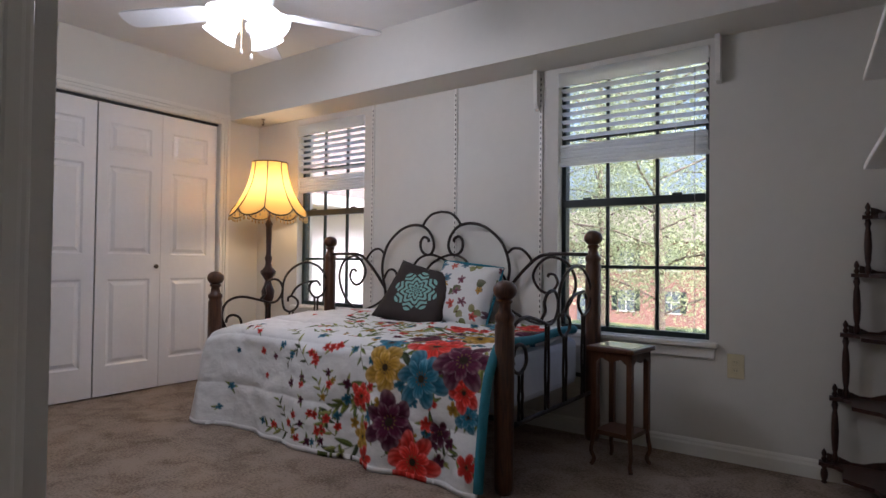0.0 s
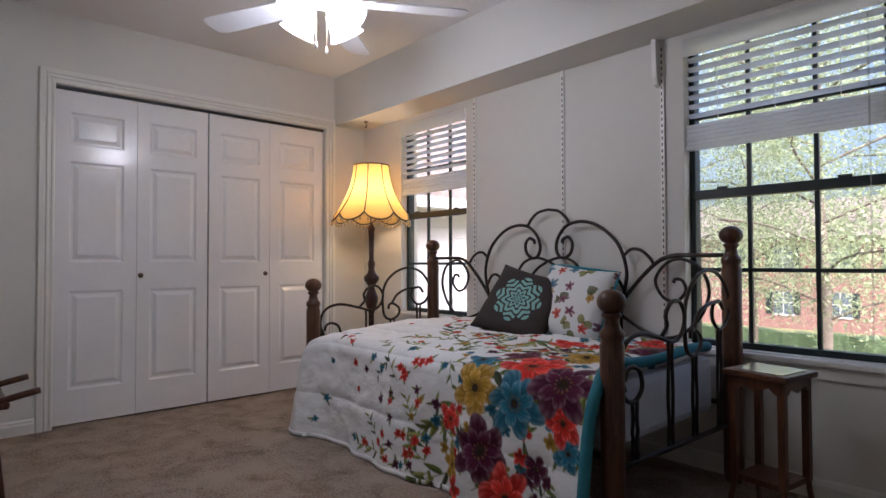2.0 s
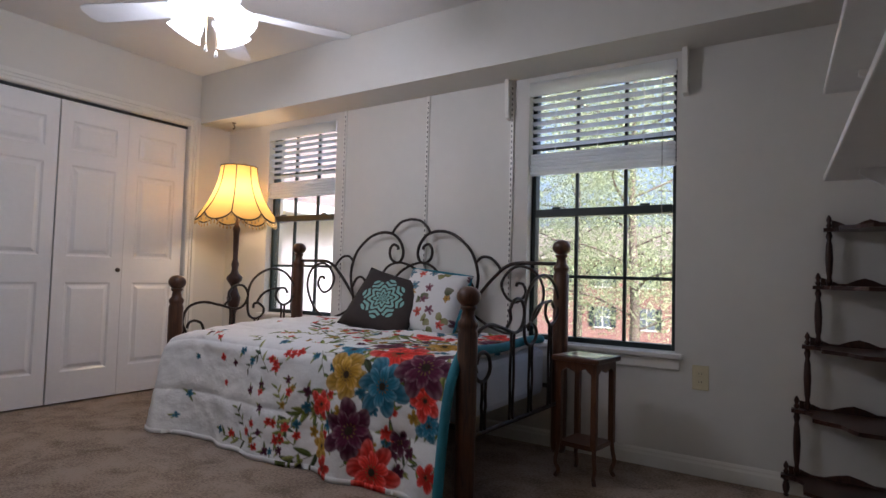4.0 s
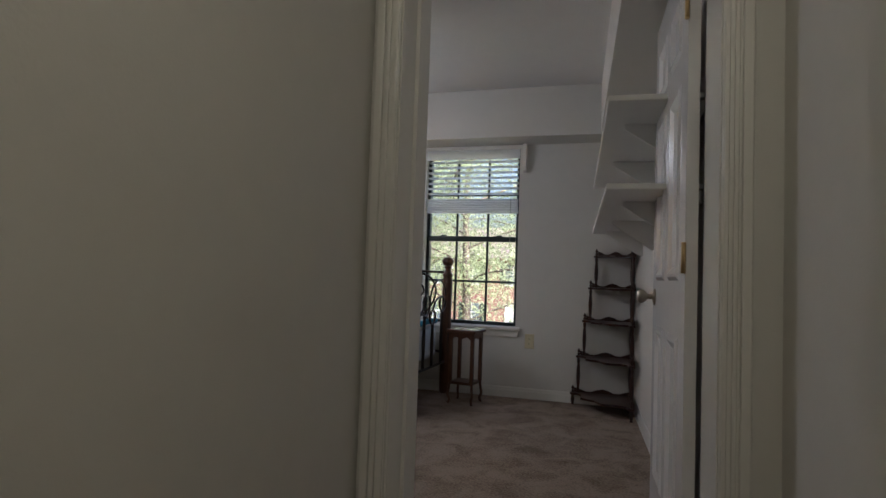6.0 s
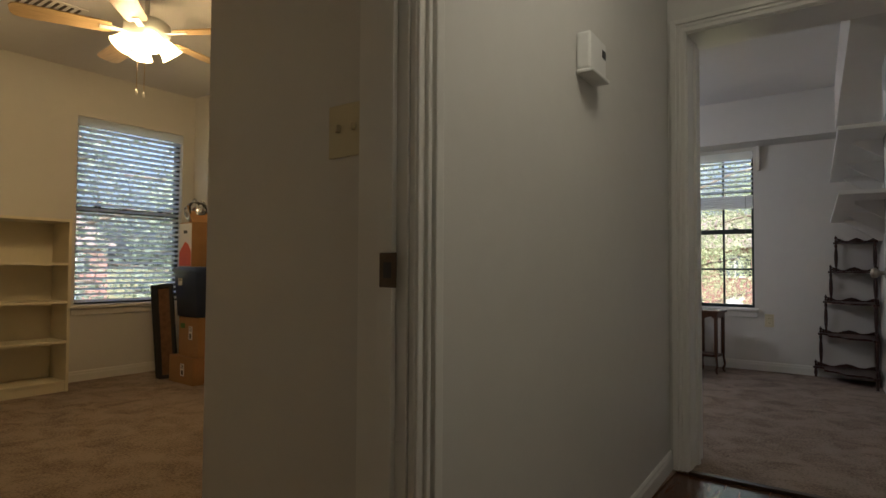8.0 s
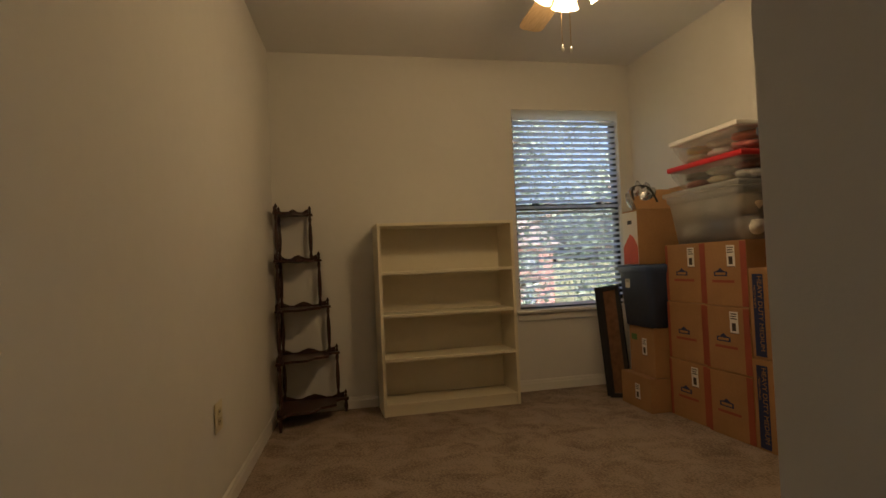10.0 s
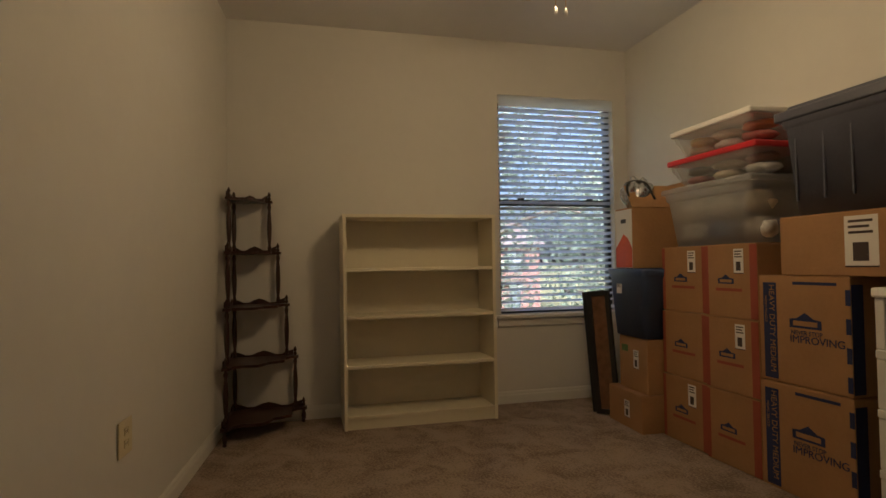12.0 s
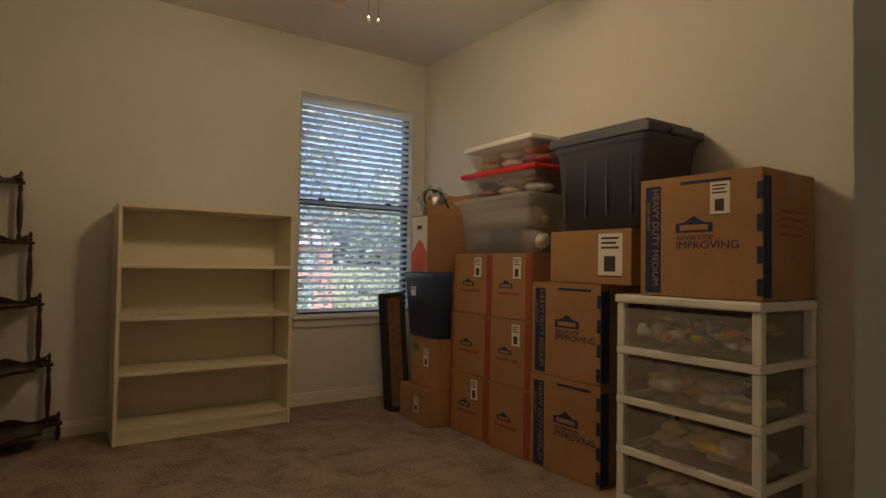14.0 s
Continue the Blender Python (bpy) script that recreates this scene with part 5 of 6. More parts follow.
# ---- storage room ----
bc = thing("bookcase", "low cream laminate bookcase with empty shelves", "bookcase", (-4.965, -2.115, 0))
BW, BH, BD = 0.955, 1.285, 0.30
part("side", boxed((-BD, 0, 0), (0, 0.02, BH - 0.021), 0.0015), CREAM, bc)
part("side", boxed((-BD, BW - 0.02, 0), (0, BW, BH - 0.021), 0.0015), CREAM, bc)
part("top", boxed((-BD, -0.003, BH - 0.02), (0.004, BW + 0.003, BH), 0.0015), CREAM, bc)
part("back", boxed((-BD, 0.021, 0.02), (-BD + 0.005, BW - 0.021, BH - 0.021), 0), CREAM, bc)
part("plinth", boxed((-0.03, 0.021, 0), (-0.012, BW - 0.021, 0.06), 0.001), CREAM, bc)
for z in (0.062, 0.36, 0.655, 0.94):
    part("shelf", boxed((-BD + 0.006, 0.021, z), (-0.004, BW - 0.021, z + 0.019), 0.001), CREAM, bc)


def text_mesh(body, size):
    cu = bpy.data.curves.new("writing", "FONT")
    cu.body, cu.size, cu.extrude = body, size, 0.0004
    cu.align_x, cu.align_y = "CENTER", "CENTER"
    ob = bpy.data.objects.new("writing", cu)
    me = bpy.data.meshes.new_from_object(ob)
    bpy.data.objects.remove(ob)
    return me


def writing(body, size, parent, m, material, width=None):
    me = text_mesh(body, size)
    me.materials.append(material)
    ob = new("lettering", me)
    ob.parent = parent
    if width:
        w = max(v.co.x for v in me.vertices) - min(v.co.x for v in me.vertices)
        for v in me.vertices:
            v.co.x *= width / w
    ob.matrix_local = m
    return ob


def house_mark(parent, cx, z, w, y):
    """A plain blue gabled mark with a pale bar."""
    bm = bmesh.new()
    h = w * 0.42
    pts = ((-w / 2, 0), (w / 2, 0), (w / 2, h * 0.55), (w * 0.27, h * 0.62), (0, h), (-w * 0.27, h * 0.62), (-w / 2, h * 0.55))
    rg = [[bm.verts.new((cx + a, y - d, z + b)) for a, b in pts] for d in (0.0004, 0.001)]
    for j in range(7):
        bm.faces.new((rg[0][j], rg[0][(j + 1) % 7], rg[1][(j + 1) % 7], rg[1][j]))
    bm.faces.new(rg[0]), bm.faces.new(rg[1][::-1])
    part("printed_mark", bm, INK, parent)
    part("mark_bar", boxed((cx - w * 0.38, y - 0.0016, z + h * 0.14), (cx + w * 0.38, y - 0.0011, z + h * 0.46), 0), CARD, parent)


def sticker(parent, x0, x1, z0, z1, y, code=True):
    s = part("label", boxed((x0, y - 0.0014, z0), (x1, y - 0.0006, z1), 0), LABEL, parent, "white paper label with printed bars")
    w, h = x1 - x0, z1 - z0
    for k in range(3):
        part("print_line", boxed((x0 + w * 0.12, y - 0.0019, z1 - h * (0.13 + 0.11 * k)), (x0 + w * (0.85 - 0.1 * (k % 2)), y - 0.0015, z1 - h * (0.08 + 0.11 * k)), 0), INK_DARK, s)
    if code:
        part("print_block", boxed((x0 + w * 0.25, y - 0.0019, z0 + h * 0.12), (x0 + w * 0.72, y - 0.0015, z0 + h * 0.48), 0), INK_DARK, s)
    part("label_foot", boxed((x0, y - 0.0019, z0), (x1, y - 0.0015, z0 + h * 0.03), 0), INK_DARK, s)


def carton(label, place, w, d, h, turn=0.0, group="stacked boxes"):
    """A closed, taped carton: front at local y = 0, running back to y = d."""
    c = thing("cardboard_box", label, "box", place, turn, group)
    part("body", boxed((0, 0, 0.001), (w, d, h - 0.004), 0.004), CARD, c)
    for a, b in ((0.002, d / 2 - 0.002), (d / 2 + 0.002, d - 0.002)):
        part("flap", boxed((0.002, a, h - 0.0038), (w - 0.002, b, h - 0.0002), 0.001), CARD, c)
    return c


def medium(label, place, turn=0.0, size=(0.435, 0.39, 0.452), tag=False):
    w, d, h = size
    c = carton(label, place, w, d, h, turn)
    part("blue_band", boxed((0.025, -0.0012, 0.012), (0.095, -0.0004, h - 0.03), 0), INK, c)
    writing("HEAVY DUTY MEDIUM", 0.04, c, pose(0.07, -0.0016, h / 2, 90, 90, 0), CARD, h * 0.82)
    writing("MEDIO PESADO", 0.016, c, pose(0.038, -0.0016, h * 0.68, 90, 90, 0), CARD)
    house_mark(c, 0.235, h * 0.53, 0.15, 0)
    writing("NEVER STOP", 0.026, c, pose(0.24, -0.001, h * 0.485, 90, 0, 0), INK)
    writing("IMPROVING", 0.042, c, pose(0.285, -0.001, h * 0.425, 90, 0, 0), INK, 0.245)
    part("address_line", boxed((0.18, -0.001, h - 0.036), (0.38, -0.0004, h - 0.024), 0), INK, c)
    for k in range(4):
        z = h * (0.04 + 0.24 * k)
        part("edge_tab", boxed((w - 0.02, -0.001, z), (w + 0.0008, 0.0, z + h * 0.13), 0), INK, c)
    part("side_band", boxed((w + 0.0004, 0.004, 0.012), (w + 0.0012, 0.06, h - 0.03), 0), INK, c)
    for k in range(4):
        part("side_print", boxed((w + 0.0004, 0.12, h * (0.5 + 0.06 * k)), (w + 0.001, 0.30, h * (0.5 + 0.06 * k) + 0.008), 0), CARD_RED, c)
    if tag:
        sticker(c, 0.30, 0.375, h * 0.66, h * 0.92, 0)
    part("clear_tape", boxed((w + 0.0003, d / 2 - 0.024, h - 0.09), (w + 0.0009, d / 2 + 0.024, h - 0.002), 0), BINCLEAR, c)
    return c


def small(label, place, w, turn=0.0, h=0.35, tag=True, d=0.38):
    c = carton(label, place, w, d, h, turn)
    part("red_tape", boxed((w - 0.045, -0.0012, 0.006), (w - 0.001, -0.0004, h - 0.006), 0), CARD_RED, c)
    part("red_tape", boxed((0.001, -0.0012, 0.006), (0.025, -0.0004, h - 0.006), 0), CARD_RED, c)
    house_mark(c, w * 0.42, h * 0.46, 0.105, 0)
    part("printed_line", boxed((w * 0.22, -0.001, h * 0.36), (w * 0.72, -0.0004, h * 0.40), 0), CARD_RED, c)
    if tag:
        sticker(c, w * 0.58, w * 0.58 + 0.062, h * 0.60, h * 0.93, 0)
    return c


FY = -0.385
for k in range(3):
    small("brown moving box with red tape, stacked three high", (-4.365, FY - 0.0 + 0.006 * k, 0.3505 * k), 0.372, -0.6 + 0.5 * k, tag=k != 1)
    small("brown moving box with red tape beside the taller cartons", (-3.985, FY - 0.02 + 0.005 * k, 0.3505 * k), 0.345, 0.4 - 0.5 * k, tag=k != 0)
medium("heavy duty medium moving box on the carpet", (-3.635, -0.405, 0.0), 1.2)
medium("heavy duty medium moving box on another box", (-3.64, -0.395, 0.453), 0.4)
flat = carton("plain brown carton with white shipping label", (-3.52, -0.39, 0.906), 0.47, 0.37, 0.245, 0.8)
sticker(flat, 0.295, 0.425, 0.035, 0.225, 0)
medium("heavy duty medium moving box on the drawer tower", (-2.985, -0.41, 0.872), 0.8, (0.49, 0.40, 0.468), True)
b1 = carton("small plain carton on the carpet by the window", (-4.775, -0.49, 0.0), 0.385, 0.36, 0.215, -3)
sticker(b1, 0.19, 0.25, 0.06, 0.16, 0)
b2 = carton("plain carton holding up the navy tub", (-4.70, -0.455, 0.216), 0.31, 0.36, 0.315, -2)
sticker(b2, 0.16, 0.215, 0.13, 0.24, 0)
part("green_tape", boxed((0.03, -0.0012, 0.22), (0.10, -0.0004, 0.26), 0), FABRICS[7], b2)


def tapered(w, d, h, t, lip):
    """An open plastic tub with drawn-in foot, wall thickness and rolled rim."""
    bm = bmesh.new()

    def ring(k, z, r=0.04):
        a, b = w / 2 * k, d / 2 * k
        pts = []
        for cx, cy, s in ((a - r, b - r, 0), (-a + r, b - r, 1), (-a + r, -b + r, 2), (a - r, -b + r, 3)):
            for q in range(4):
                an = math.pi / 2 * (s + q / 3)
                pts.append(bm.verts.new((cx + r * math.cos(an), cy + r * math.sin(an), z)))
        return pts
    rs = [ring(0.84, 0.0), ring(0.955, h - 0.055), ring(0.97, h - 0.05), ring(1.0, h - 0.04), ring(1.0 + lip, h - 0.012), ring(1.0 + lip, h), ring(0.985, h), ring(0.95, h - 0.02), ring(0.82, t)]
    for a, b in zip(rs, rs[1:]):
        for i in range(16):
            bm.faces.new((a[i], a[(i + 1) % 16], b[(i + 1) % 16], b[i])).smooth = True
    bm.faces.new(rs[0][::-1]), bm.faces.new(rs[-1])
    return bm


def lid_mesh(w, d, z, h):
    bm = bmesh.new()
    add_box(bm, (-w / 2, -d / 2, z - 0.02), (w / 2, d / 2, z + h * 0.5), 0.008)
    add_box(bm, (-w / 2 + 0.035, -d / 2 + 0.035, z + h * 0.4), (w / 2 - 0.035, d / 2 - 0.035, z + h), 0.008)
    return bm


tub = thing("storage_tote", "large grey-blue plastic tote with lid", "storage tote", (-3.24, -0.20, 1.152), 0)
part("tub", tapered(0.55, 0.38, 0.42, 0.004, 0.01), TUB, tub)
part("lid", lid_mesh(0.575, 0.40, 0.42, 0.045), TUB, tub, "grey-blue snap lid")
for x in (-0.2, -0.07, 0.05, 0.18):
    part("rib", boxed((x - 0.004, -0.179, 0.06), (x + 0.004, -0.168, 0.33), 0.002), TUB, tub)
part("handle", boxed((0.29, -0.07, 0.40), (0.307, 0.07, 0.425), 0.006), TUB, tub)
navy = thing("storage_tote", "navy blue open plastic tub with worn label", "storage tote", (-4.56, -0.315, 0.532), -2)
part("tub", tapered(0.42, 0.36, 0.40, 0.004, 0.02), NAVY, navy)
sticker(navy, -0.10, -0.04, 0.25, 0.31, -0.173, False)
pr = carton("open white and brown carton printed orange", (-4.69, -0.47, 0.934), 0.20, 0.35, 0.36, -3)
part("white_face", boxed((0.002, -0.0012, 0.004), (0.198, -0.0004, 0.35), 0), LABEL, pr)
bm = bmesh.new()
pts = [(0.004, 0.006), (0.196, 0.006), (0.196, 0.12), (0.15, 0.18), (0.10, 0.205), (0.05, 0.16), (0.004, 0.12)]
rg = [[bm.verts.new((a, -d, b)) for a, b in pts] for d in (0.0014, 0.002)]
bm.faces.new(rg[0]), bm.faces.new(rg[1][::-1])
for j in range(7):
    bm.faces.new((rg[0][j], rg[0][(j + 1) % 7], rg[1][(j + 1) % 7], rg[1][j]))
part("orange_print", bm, ORANGE, pr)
part("hand_hole", boxed((0.07, -0.002, 0.27), (0.13, -0.0014, 0.295), 0.0), BLACKPL, pr)
for m_, lo, hi in ((pose(0.201, 0.002, 0.357, 0, -35, 0), (0, 0, 0), (0.004, 0.345, 0.17)), (pose(0, 0.349, 0.357, -6, 0, 0), (0, -0.004, 0), (0.2, 0, 0.16)), (pose(0.0, 0.1, 0.357, 0, 8, 0), (0, 0, 0), (0.004, 0.25, 0.15))):
    part("open_flap", boxed(lo, hi, 0.001), CARD, pr).matrix_local = m_
bag = thing("foil_bag", "crumpled silver foil bag with black strap", "bag", (-4.60, -0.37, 1.292))
bm = bmesh.new()
bmesh.ops.create_icosphere(bm, subdivisions=4, radius=1)
for v in bm.verts:
    k = 1 + 0.22 * noise.noise(v.co * 2.2) + 0.10 * noise.noise(v.co * 6)
    v.co = Vector((v.co.x * 0.075 * k, v.co.y * 0.10 * k, (v.co.z * 0.095 + 0.085) * k))
for f in bm.faces:
    f.smooth = True
part("pouch", bm, FOIL, bag)
part("strap", tube(smooth_path([(0.07, -0.09, 0.03), (0.05, -0.10, 0.12), (0.02, -0.05, 0.165), (0.06, 0.02, 0.15), (0.09, 0.06, 0.05)], 6), 0.007, 6), BLACKPL, bag)


def clump(bm, c, s, seed):
    start = len(bm.verts)
    r = bmesh.ops.create_icosphere(bm, subdivisions=2, radius=1)["verts"]
    for v in r:
        k = 1 + 0.3 * noise.noise(v.co * 1.7 + Vector((seed, 0, 0)))
        v.co = Vector([c[i] + v.co[i] * s[i] * k for i in range(3)])


def bin_(label, place, w, d, h, lidmat, wallmat, colours, turn=0.0):
    b = thing("clear_bin", label, "storage bin", place, turn, "clear plastic bins")
    part("bin", tapered(w, d, h, 0.003, 0.015), wallmat, b)
    part("lid", lid_mesh(w + 0.02, d + 0.02, h + 0.012, 0.02), lidmat, b)
    for i in range(6):
        bm = bmesh.new()
        x = -w * 0.34 + w * 0.68 * (i % 3) / 2
        z = h * (0.24 if i < 3 else 0.66)
        clump(bm, (x, -d * 0.12, z), (w * 0.135, d * 0.22, h * 0.22), i + w * 9)
        for f in bm.faces:
            f.smooth = True
        part("folded_cloth", bm, FABRICS[colours[i % len(colours)]], b)
    return b


bin_("large frosted plastic bin with folded cloth inside", (-3.99, -0.21, 1.053), 0.64, 0.37, 0.29, BINFROST, BINFROST, (3, 5, 3, 0, 3, 0))
bin_("clear plastic bin with red lid", (-3.945, -0.215, 1.377), 0.60, 0.36, 0.115, RED_LID, BINCLEAR, (4, 0, 3, 6, 0, 4), 1)
bin_("clear plastic bin with white lid and bright cloth", (-3.935, -0.22, 1.527), 0.57, 0.35, 0.12, WHITEPL, BINCLEAR, (0, 3, 4, 2, 0, 1), -1)

# drawer tower
dt = thing("drawer_tower", "white plastic drawer tower with clear drawers", "drawers", (-3.10, -0.41, 0))
TW, TD, TH = 0.605, 0.41, 0.87
part("top", boxed((-0.005, -0.012, TH - 0.035), (TW + 0.005, TD, TH), 0.008), WHITEPL, dt)
for z in (0.0, 0.205, 0.415, 0.622):
    fr_ = bmesh.new()
    add_box(fr_, (0.0, -0.004, z), (TW, 0.022, z + 0.03), 0.004)
    add_box(fr_, (0.0, TD - 0.02, z), (TW, TD, z + 0.03), 0.004)
    add_box(fr_, (0.0, 0.022, z), (0.022, TD - 0.02, z + 0.03), 0.004)
    add_box(fr_, (TW - 0.022, 0.022, z), (TW, TD - 0.02, z + 0.03), 0.004)
    part("frame", fr_, WHITEPL, dt)
    for x, y in ((0, 0), (TW - 0.035, 0), (0, TD - 0.035), (TW - 0.035, TD - 0.035)):
        h = (0.835 if z > 0.6 else {0.0: 0.205, 0.205: 0.415, 0.415: 0.622}[z]) - z - 0.031
        part("upright", boxed((x, y, z + 0.0305), (x + 0.035, y + 0.035, z + 0.0305 + h), 0.005), WHITEPL, dt)
    dz = z + 0.036
    d_ = None
    for nm, lo, hi in (("drawer", (0.037, 0.006, dz), (TW - 0.037, 0.010, dz + 0.155)), ("drawer_back", (0.037, TD - 0.04, dz), (TW - 0.037, TD - 0.037, dz + 0.155)),
                       ("drawer_side", (0.037, 0.0105, dz), (0.040, TD - 0.0405, dz + 0.155)), ("drawer_side", (TW - 0.040, 0.0105, dz), (TW - 0.037, TD - 0.0405, dz + 0.155)),
                       ("drawer_floor", (0.0405, 0.0105, dz), (TW - 0.0405, TD - 0.0405, dz + 0.003))):
        ob = part(nm, boxed(lo, hi, 0), DRAWERCL, d_ or dt, "" if d_ else "see-through plastic drawer")
        d_ = d_ or ob
    part("drawer_handle", boxed((TW / 2 - 0.08, -0.016, dz - 0.004), (TW / 2 + 0.08, 0.004, dz + 0.006), 0.004), DRAWERCL, d_)
    rnd = random.Random(int(z * 1000))
    if z > 0.6:
        for i in range(90):
            bm = bmesh.new()
            x, y = 0.07 + rnd.random() * (TW - 0.14), 0.03 + rnd.random() * 0.26
            s = 0.010 + rnd.random() * 0.016
            clump(bm, (x, y, dz + 0.03 + rnd.random() * 0.08), (s * 1.5, s, s * 0.8), i)
            part("trinket", bm, FABRICS[rnd.choice((0, 3, 2, 7, 1, 4, 5, 3, 0))], d_)
    else:
        for i in range(16):
            bm = bmesh.new()
            x, y = 0.10 + rnd.random() * (TW - 0.20), 0.07 + rnd.random() * 0.22
            bmesh.ops.create_icosphere(bm, subdivisions=3, radius=1)
            turn, h = rnd.random() * 3.14, dz + 0.022 + 0.05 * rnd.random()
            for v in bm.verts:
                k = 1 + 0.35 * noise.noise(v.co * 2.3 + Vector((i, z * 50, 0))) + 0.18 * noise.noise(v.co * 6 + Vector((i, 0, 0)))
                a, e = v.co.x * 0.10 * k, v.co.y * 0.05 * k
                v.co = Vector((min(max(x + a * math.cos(turn) - e * math.sin(turn), 0.045), TW - 0.045), min(max(y + a * math.sin(turn) + e * math.cos(turn), 0.014), TD - 0.05),
                               max(h + v.co.z * 0.024 * k, dz + 0.004)))
            for f in bm.faces:
                f.smooth = True
            part("crumpled_cloth", bm, FABRICS[rnd.choice((0, 3, 2, 0, 3, 6))], d_)

# framed panels leaning by the window
fp = thing("leaning_frames", "black framed pictures leaning beside the boxes", "picture frame", (-5.03, -0.50, 0), 0)
for i, (a, tilt) in enumerate(((0.0, -9), (0.035, -8))):
    bm = bmesh.new()
    for lo, hi in (((0, 0, 0), (0.025, 0.03, 0.78)), ((0, 0.13, 0), (0.025, 0.16, 0.78)), ((0, 0.03, 0), (0.025, 0.13, 0.03)), ((0, 0.03, 0.75), (0.025, 0.13, 0.78))):
        add_box(bm, lo, hi, 0.003)
    p = part("frame", bm, BLACKPL, fp)
    p.matrix_local = pose(0.09 + a * 1.3, 0, 0, 0, tilt, 0) @ pose(0, 0, 0, 0, 0, -58)
    part("print", boxed((0.008, 0.03, 0.03), (0.012, 0.13, 0.75), 0), FABRICS[6], p)
vent = thing("ceiling_vent", "white metal ceiling vent grille", "vent", (-4.2, -1.62, R2Z))
part("frame", boxed((-0.12, -0.18, -0.008), (0.12, 0.18, -0.001), 0.002), WHITEPL, vent)
for i in range(8):
    part("slat", boxed((-0.10, -0.15 + i * 0.04, -0.014), (0.10, -0.135 + i * 0.04, -0.009), 0.001), BRONZE, vent)

# ---- outside ----
GRASS = mat("dry_lawn", (0.16, 0.15, 0.06), 0.95, vary=0.35, scale=0.6)
BRICK = mat("far_brick", (0.23, 0.12, 0.10), 0.9, vary=0.2, scale=3)
SIDING = mat("pale_siding", (0.60, 0.56, 0.57), 0.7, vary=0.05, scale=1)
SHINGLE = mat("brown_shingle", (0.17, 0.13, 0.12), 0.9, vary=0.25, scale=7)
FASCIA = mat("white_fascia", (0.62, 0.60, 0.58), 0.6, vary=0.04)
BARK = mat("bark", (0.13, 0.10, 0.08), 0.95, vary=0.35, scale=6, bump=0.6, bscale=20)
LEAF = mat("spring_leaf", (0.30, 0.34, 0.20), 0.7, vary=0.35, scale=0.9)
LEAF2 = mat("dark_leaf", (0.26, 0.31, 0.24), 0.7, vary=0.4, scale=0.9)
HEDGE = mat("hedge_leaf", (0.06, 0.09, 0.035), 0.8, vary=0.5, scale=5, bump=1.0, bscale=20)
DARKGL = mat("far_window_glass", (0.10, 0.12, 0.14), 0.1, vary=0.1)
for m_ in (LEAF, LEAF2):
    nt = m_.node_tree
    tl, ad = nt.nodes.new("ShaderNodeBsdfTranslucent"), nt.nodes.new("ShaderNodeMixShader")
    tl.inputs[0].default_value = (0.38, 0.43, 0.24, 1) if m_ is LEAF else (0.20, 0.27, 0.17, 1)
    ad.inputs[0].default_value = 0.45
    nt.links.new(nt.nodes["Principled BSDF"].outputs[0], ad.inputs[1])
    nt.links.new(tl.outputs[0], ad.inputs[2])
    nt.links.new(ad.outputs[0], nt.nodes["Material Output"].inputs[0])
GZ = -3.2
structure("ground", boxed((-900, -900, GZ - 0.5), (900, 900, GZ), 0), GRASS, "pale dry lawn outside reaching the horizon", "ground")


def tree(place, height, spread, material, count, seed, low=0.3):
    rnd = random.Random(seed)
    t = thing("tree", "tall tree with spring foliage and thin limbs", "tree", place, 0, "trees outside")
    bm = tube(smooth_path([(0, 0, -0.1), (0.1, 0.05, height * 0.3), (-0.05, 0.1, height * 0.6), (0.1, 0, height * 0.95)], 4), 0.16, 8)
    for v in bm.verts:
        k = 1.15 - 0.9 * max(0, v.co.z) / height
        v.co.x, v.co.y = v.co.x * k, v.co.y * k
    tips = []
    for i in range(16):
        z = height * (low + (0.95 - low) * i / 16)
        a = i * 2.4 + rnd.random()
        ln = spread * (1.0 - 0.5 * abs(i / 16 - 0.35)) * (0.6 + 0.4 * rnd.random())
        pts = [(0, 0, z), (ln * 0.5 * math.cos(a), ln * 0.5 * math.sin(a), z + ln * 0.22), (ln * math.cos(a + 0.2), ln * math.sin(a + 0.2), z + ln * 0.3)]
        path = smooth_path(pts, 5)
        tube(path, 0.035, 5, bm)
        tips += path[2:]
    part("trunk", bm, BARK, t)
    vs, fs = [], []
    for i in range(count):
        c = rnd.choice(tips) + Vector((rnd.gauss(0, 0.45), rnd.gauss(0, 0.45), rnd.gauss(-0.05, 0.45))) * spread * 0.28
        a, b = Vector((rnd.gauss(0, 1), rnd.gauss(0, 1), rnd.gauss(0, 1))).normalized(), Vector((rnd.gauss(0, 1), rnd.gauss(0, 1), rnd.gauss(0, 1))).normalized()
        s = 0.032 + 0.042 * rnd.random()
        k = len(vs)
        vs += [c - a * s, c + b * s * 0.5, c + a * s, c - b * s * 0.5]
        fs.append((k, k + 1, k + 2, k + 3))
    me = bpy.data.meshes.new("crown")
    me.from_pydata([tuple(v) for v in vs], [], fs)
    me.materials.append(material)
    cr = new("crown", me)
    cr.parent = t


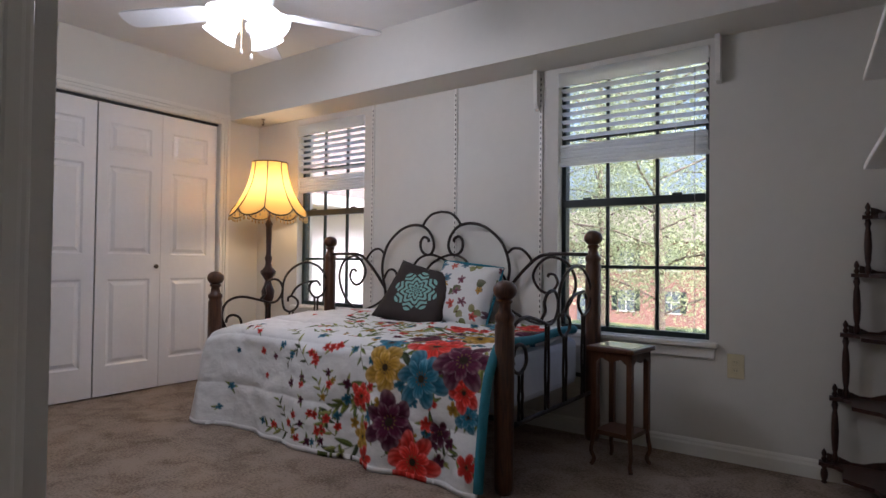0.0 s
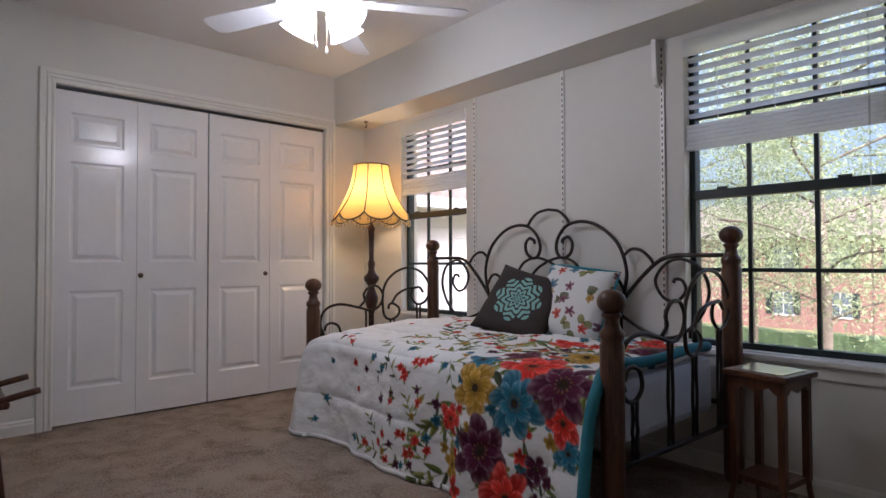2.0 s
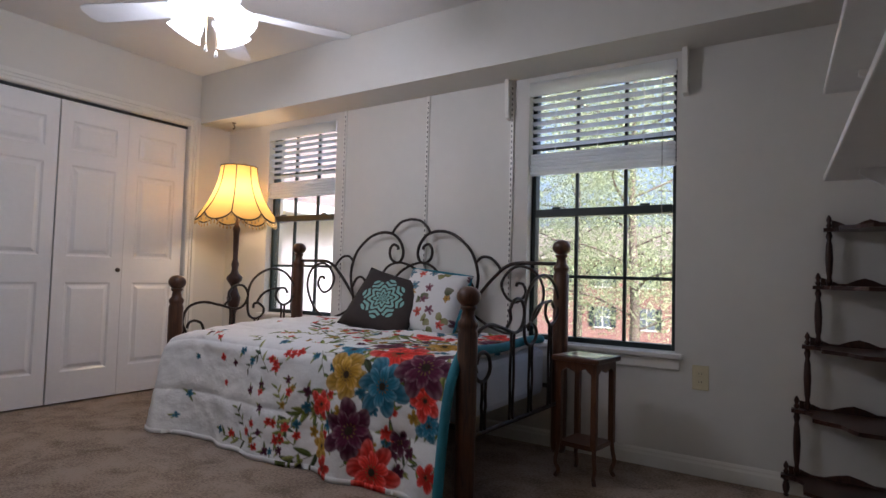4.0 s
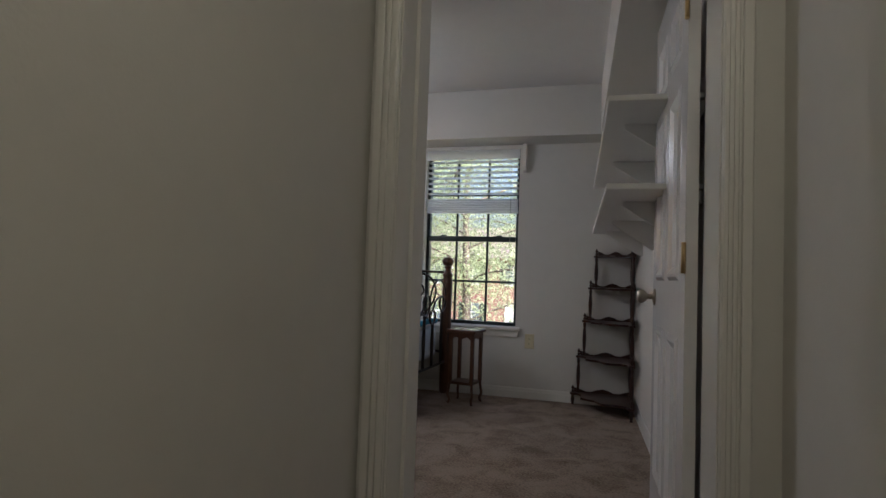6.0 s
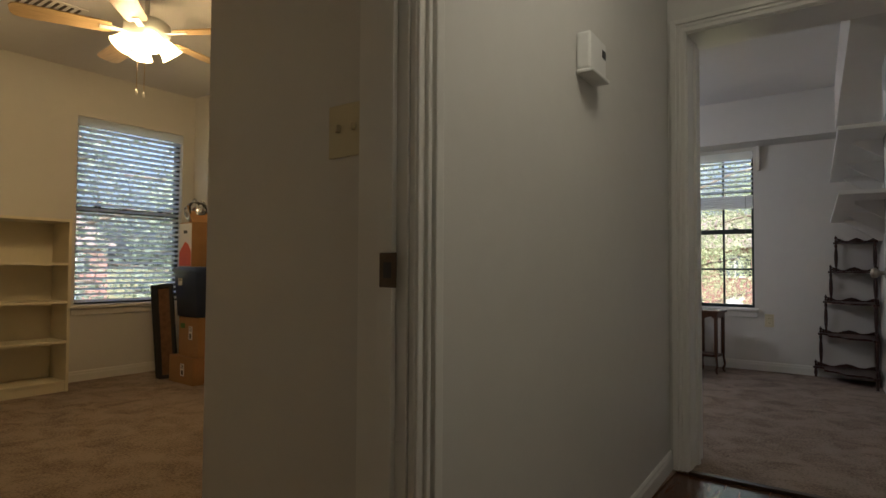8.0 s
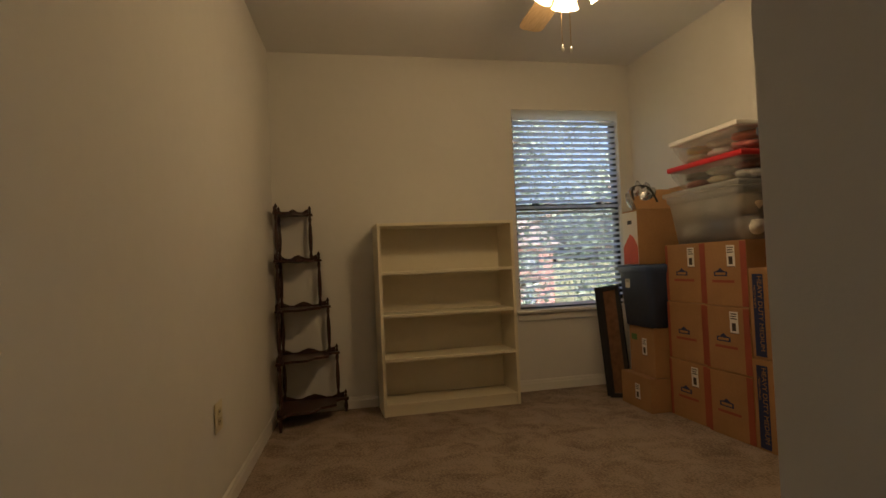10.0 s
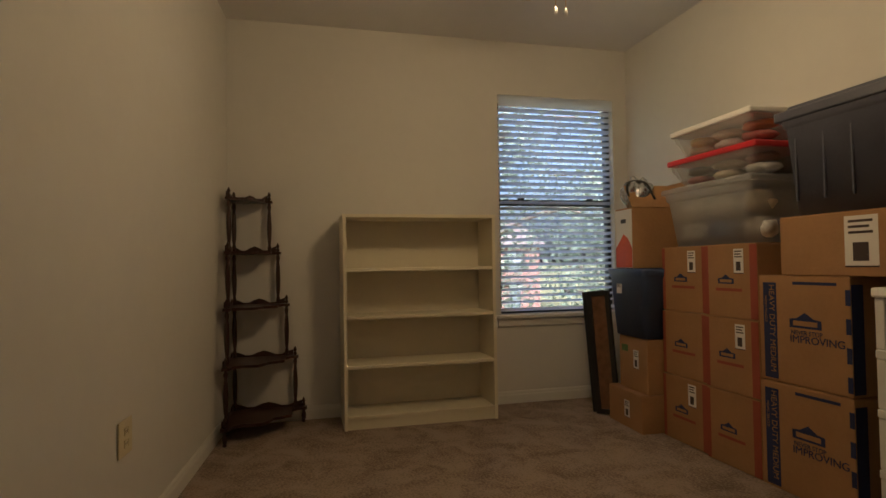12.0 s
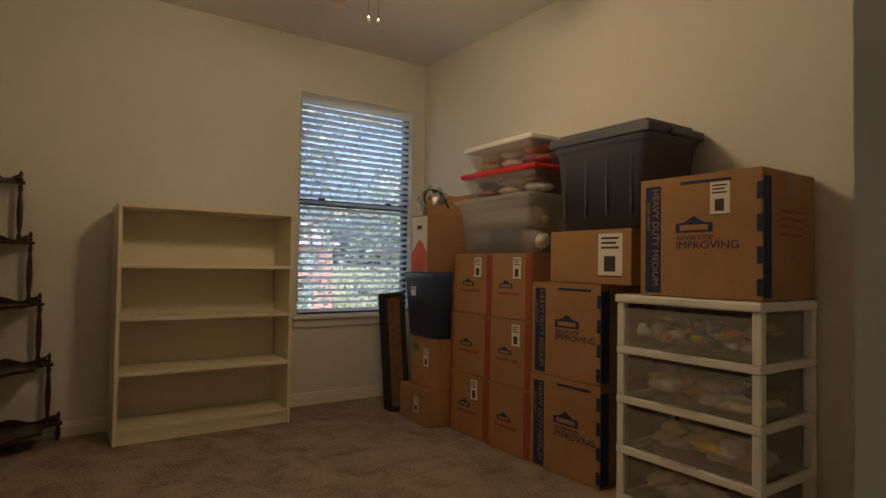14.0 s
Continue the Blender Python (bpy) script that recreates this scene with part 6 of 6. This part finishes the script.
tree((-5.0, 17.0, GZ), 11, 4.0, LEAF, 26000, 1, 0.24)
tree((-8.5, 22.0, GZ), 13, 4.6, LEAF, 26000, 2, 0.22)
tree((-2.6, 23.0, GZ), 13, 4.4, LEAF, 26000, 3, 0.26)
tree((1.5, 20.0, GZ), 12, 4.2, LEAF, 18000, 4, 0.26)
tree((-13.0, 27.0, GZ), 14, 5.0, LEAF, 18000, 5, 0.22)
tree((-10.5, 0.5, GZ), 8, 2.8, LEAF2, 11000, 6, 0.15)
tree((-12.0, 4.2, GZ), 9, 3.2, LEAF2, 9000, 7, 0.2)
tree((-12.5, -3.0, GZ), 9, 3.2, LEAF2, 7000, 8, 0.2)
tree((-9.0, 2.6, GZ), 5.5, 2.0, LEAF2, 11000, 9, 0.1)


def far_house(place, turn, length, storeys, label):
    h = thing("apartment_building", label, "building", place, turn, "brick apartment buildings")
    H = 2.8 * storeys
    part("wall", boxed((0, 0, 0), (length, 8, H), 0), BRICK, h)
    bm = bmesh.new()
    pts = ((-0.6, -0.6, H), (length + 0.6, -0.6, H), (length + 0.6, 8.6, H), (-0.6, 8.6, H), (0.5, 4, H + 2.6), (length - 0.5, 4, H + 2.6))
    vs = [bm.verts.new(p) for p in pts]
    for f in ((0, 1, 5, 4), (2, 3, 4, 5), (1, 2, 5), (3, 0, 4), (3, 2, 1, 0)):
        bm.faces.new([vs[i] for i in f])
    part("roof", bm, SHINGLE, h)
    n = int(length / 3)
    for i in range(n):
        for s in range(storeys):
            x, z = 1.2 + i * 3.0, 0.9 + 2.8 * s
            if s == 0 and i % 3 == 1:
                d = part("door", boxed((x, -0.05, 0), (x + 1.0, -0.01, 2.1), 0.01), FASCIA if i % 2 else DARKGL, h)
                part("door_frame", boxed((x - 0.12, -0.08, 2.11), (x + 1.12, -0.01, 2.3), 0.01), FASCIA, d)
                continue
            w = part("window", boxed((x, -0.04, z), (x + 1.1, -0.01, z + 1.4), 0.01), DARKGL, h)
            part("frame", boxed((x - 0.08, -0.07, z - 0.1), (x + 1.18, -0.01, z - 0.01), 0.01), FASCIA, w)
            for k in (0.5,):
                part("bar", boxed((x, -0.06, z + 1.4 * k - 0.03), (x + 1.1, -0.041, z + 1.4 * k + 0.03), 0), FASCIA, w)
            part("bar", boxed((x + 0.52, -0.062, z), (x + 0.58, -0.042, z + 1.4), 0), FASCIA, w)
            for q in (x - 0.42, x + 1.14):
                part("shutter", boxed((q, -0.05, z), (q + 0.36, -0.01, z + 1.4), 0.01), BLACK, w)


far_house((-30, 40, GZ), 0, 42, 2, "red brick apartment building across the lawn")
far_house((-48, -16, GZ), 90, 34, 2, "red brick apartment building behind the trees")
hb = bmesh.new()
add_box(hb, (-28, 30.0, GZ), (10, 31.0, GZ + 0.85))
bmesh.ops.subdivide_edges(hb, edges=[e for e in hb.edges if e.calc_length() > 5], cuts=120)
for v in hb.verts:
    v.co += Vector((0, 0.18, 0.14)) * noise.noise(v.co * 1.1)
tagged(part("hedge", hb, HEDGE), "long clipped green hedge on the lawn", "hedge", kind="stuff")

wing = thing("house_wing", "neighbouring wing with pale lap siding and shingled roof", "building")
part("wall_core", boxed((-9.5, 3.6, GZ), (-5.32, 8.8, 1.55), 0), SIDING, wing)
first = None
for i in range(40):
    z = GZ + 0.12 + i * 0.117
    if first is None:
        bm = bmesh.new()
        vs = [bm.verts.new(p) for p in ((0, 0, 0), (0.022, 0, 0), (0.004, 0, 0.125), (0, 0, 0.125), (0, 5.2, 0), (0.022, 5.2, 0), (0.004, 5.2, 0.125), (0, 5.2, 0.125))]
        for f in ((0, 1, 2, 3), (4, 5, 6, 7), (0, 1, 5, 4), (1, 2, 6, 5), (2, 3, 7, 6), (3, 0, 4, 7)):
            bm.faces.new([vs[k] for k in f])
        first = part("siding_board", bm, SIDING, wing)
        first.location = (-5.32, 3.6, z)
    else:
        shared("siding_board", first.data, wing, pose(-5.32, 3.6, z))
part("eave", boxed((-9.5, 3.4, 1.551), (-4.95, 9.0, 1.60), 0.005), FASCIA, wing)
part("gutter", boxed((-4.948, 3.4, 1.52), (-4.86, 9.0, 1.64), 0.015), FASCIA, wing)
bm = bmesh.new()
vs = [bm.verts.new(p) for p in ((-4.90, 3.4, 1.645), (-4.90, 9.0, 1.645), (-7.3, 6.6, 3.6), (-7.3, 5.8, 3.6), (-9.7, 3.4, 1.645), (-9.7, 9.0, 1.645))]
for f in ((0, 1, 2, 3), (0, 3, 4), (1, 5, 2), (3, 2, 5, 4), (0, 4, 5, 1)):
    bm.faces.new([vs[k] for k in f])
part("roof", bm, SHINGLE, wing)
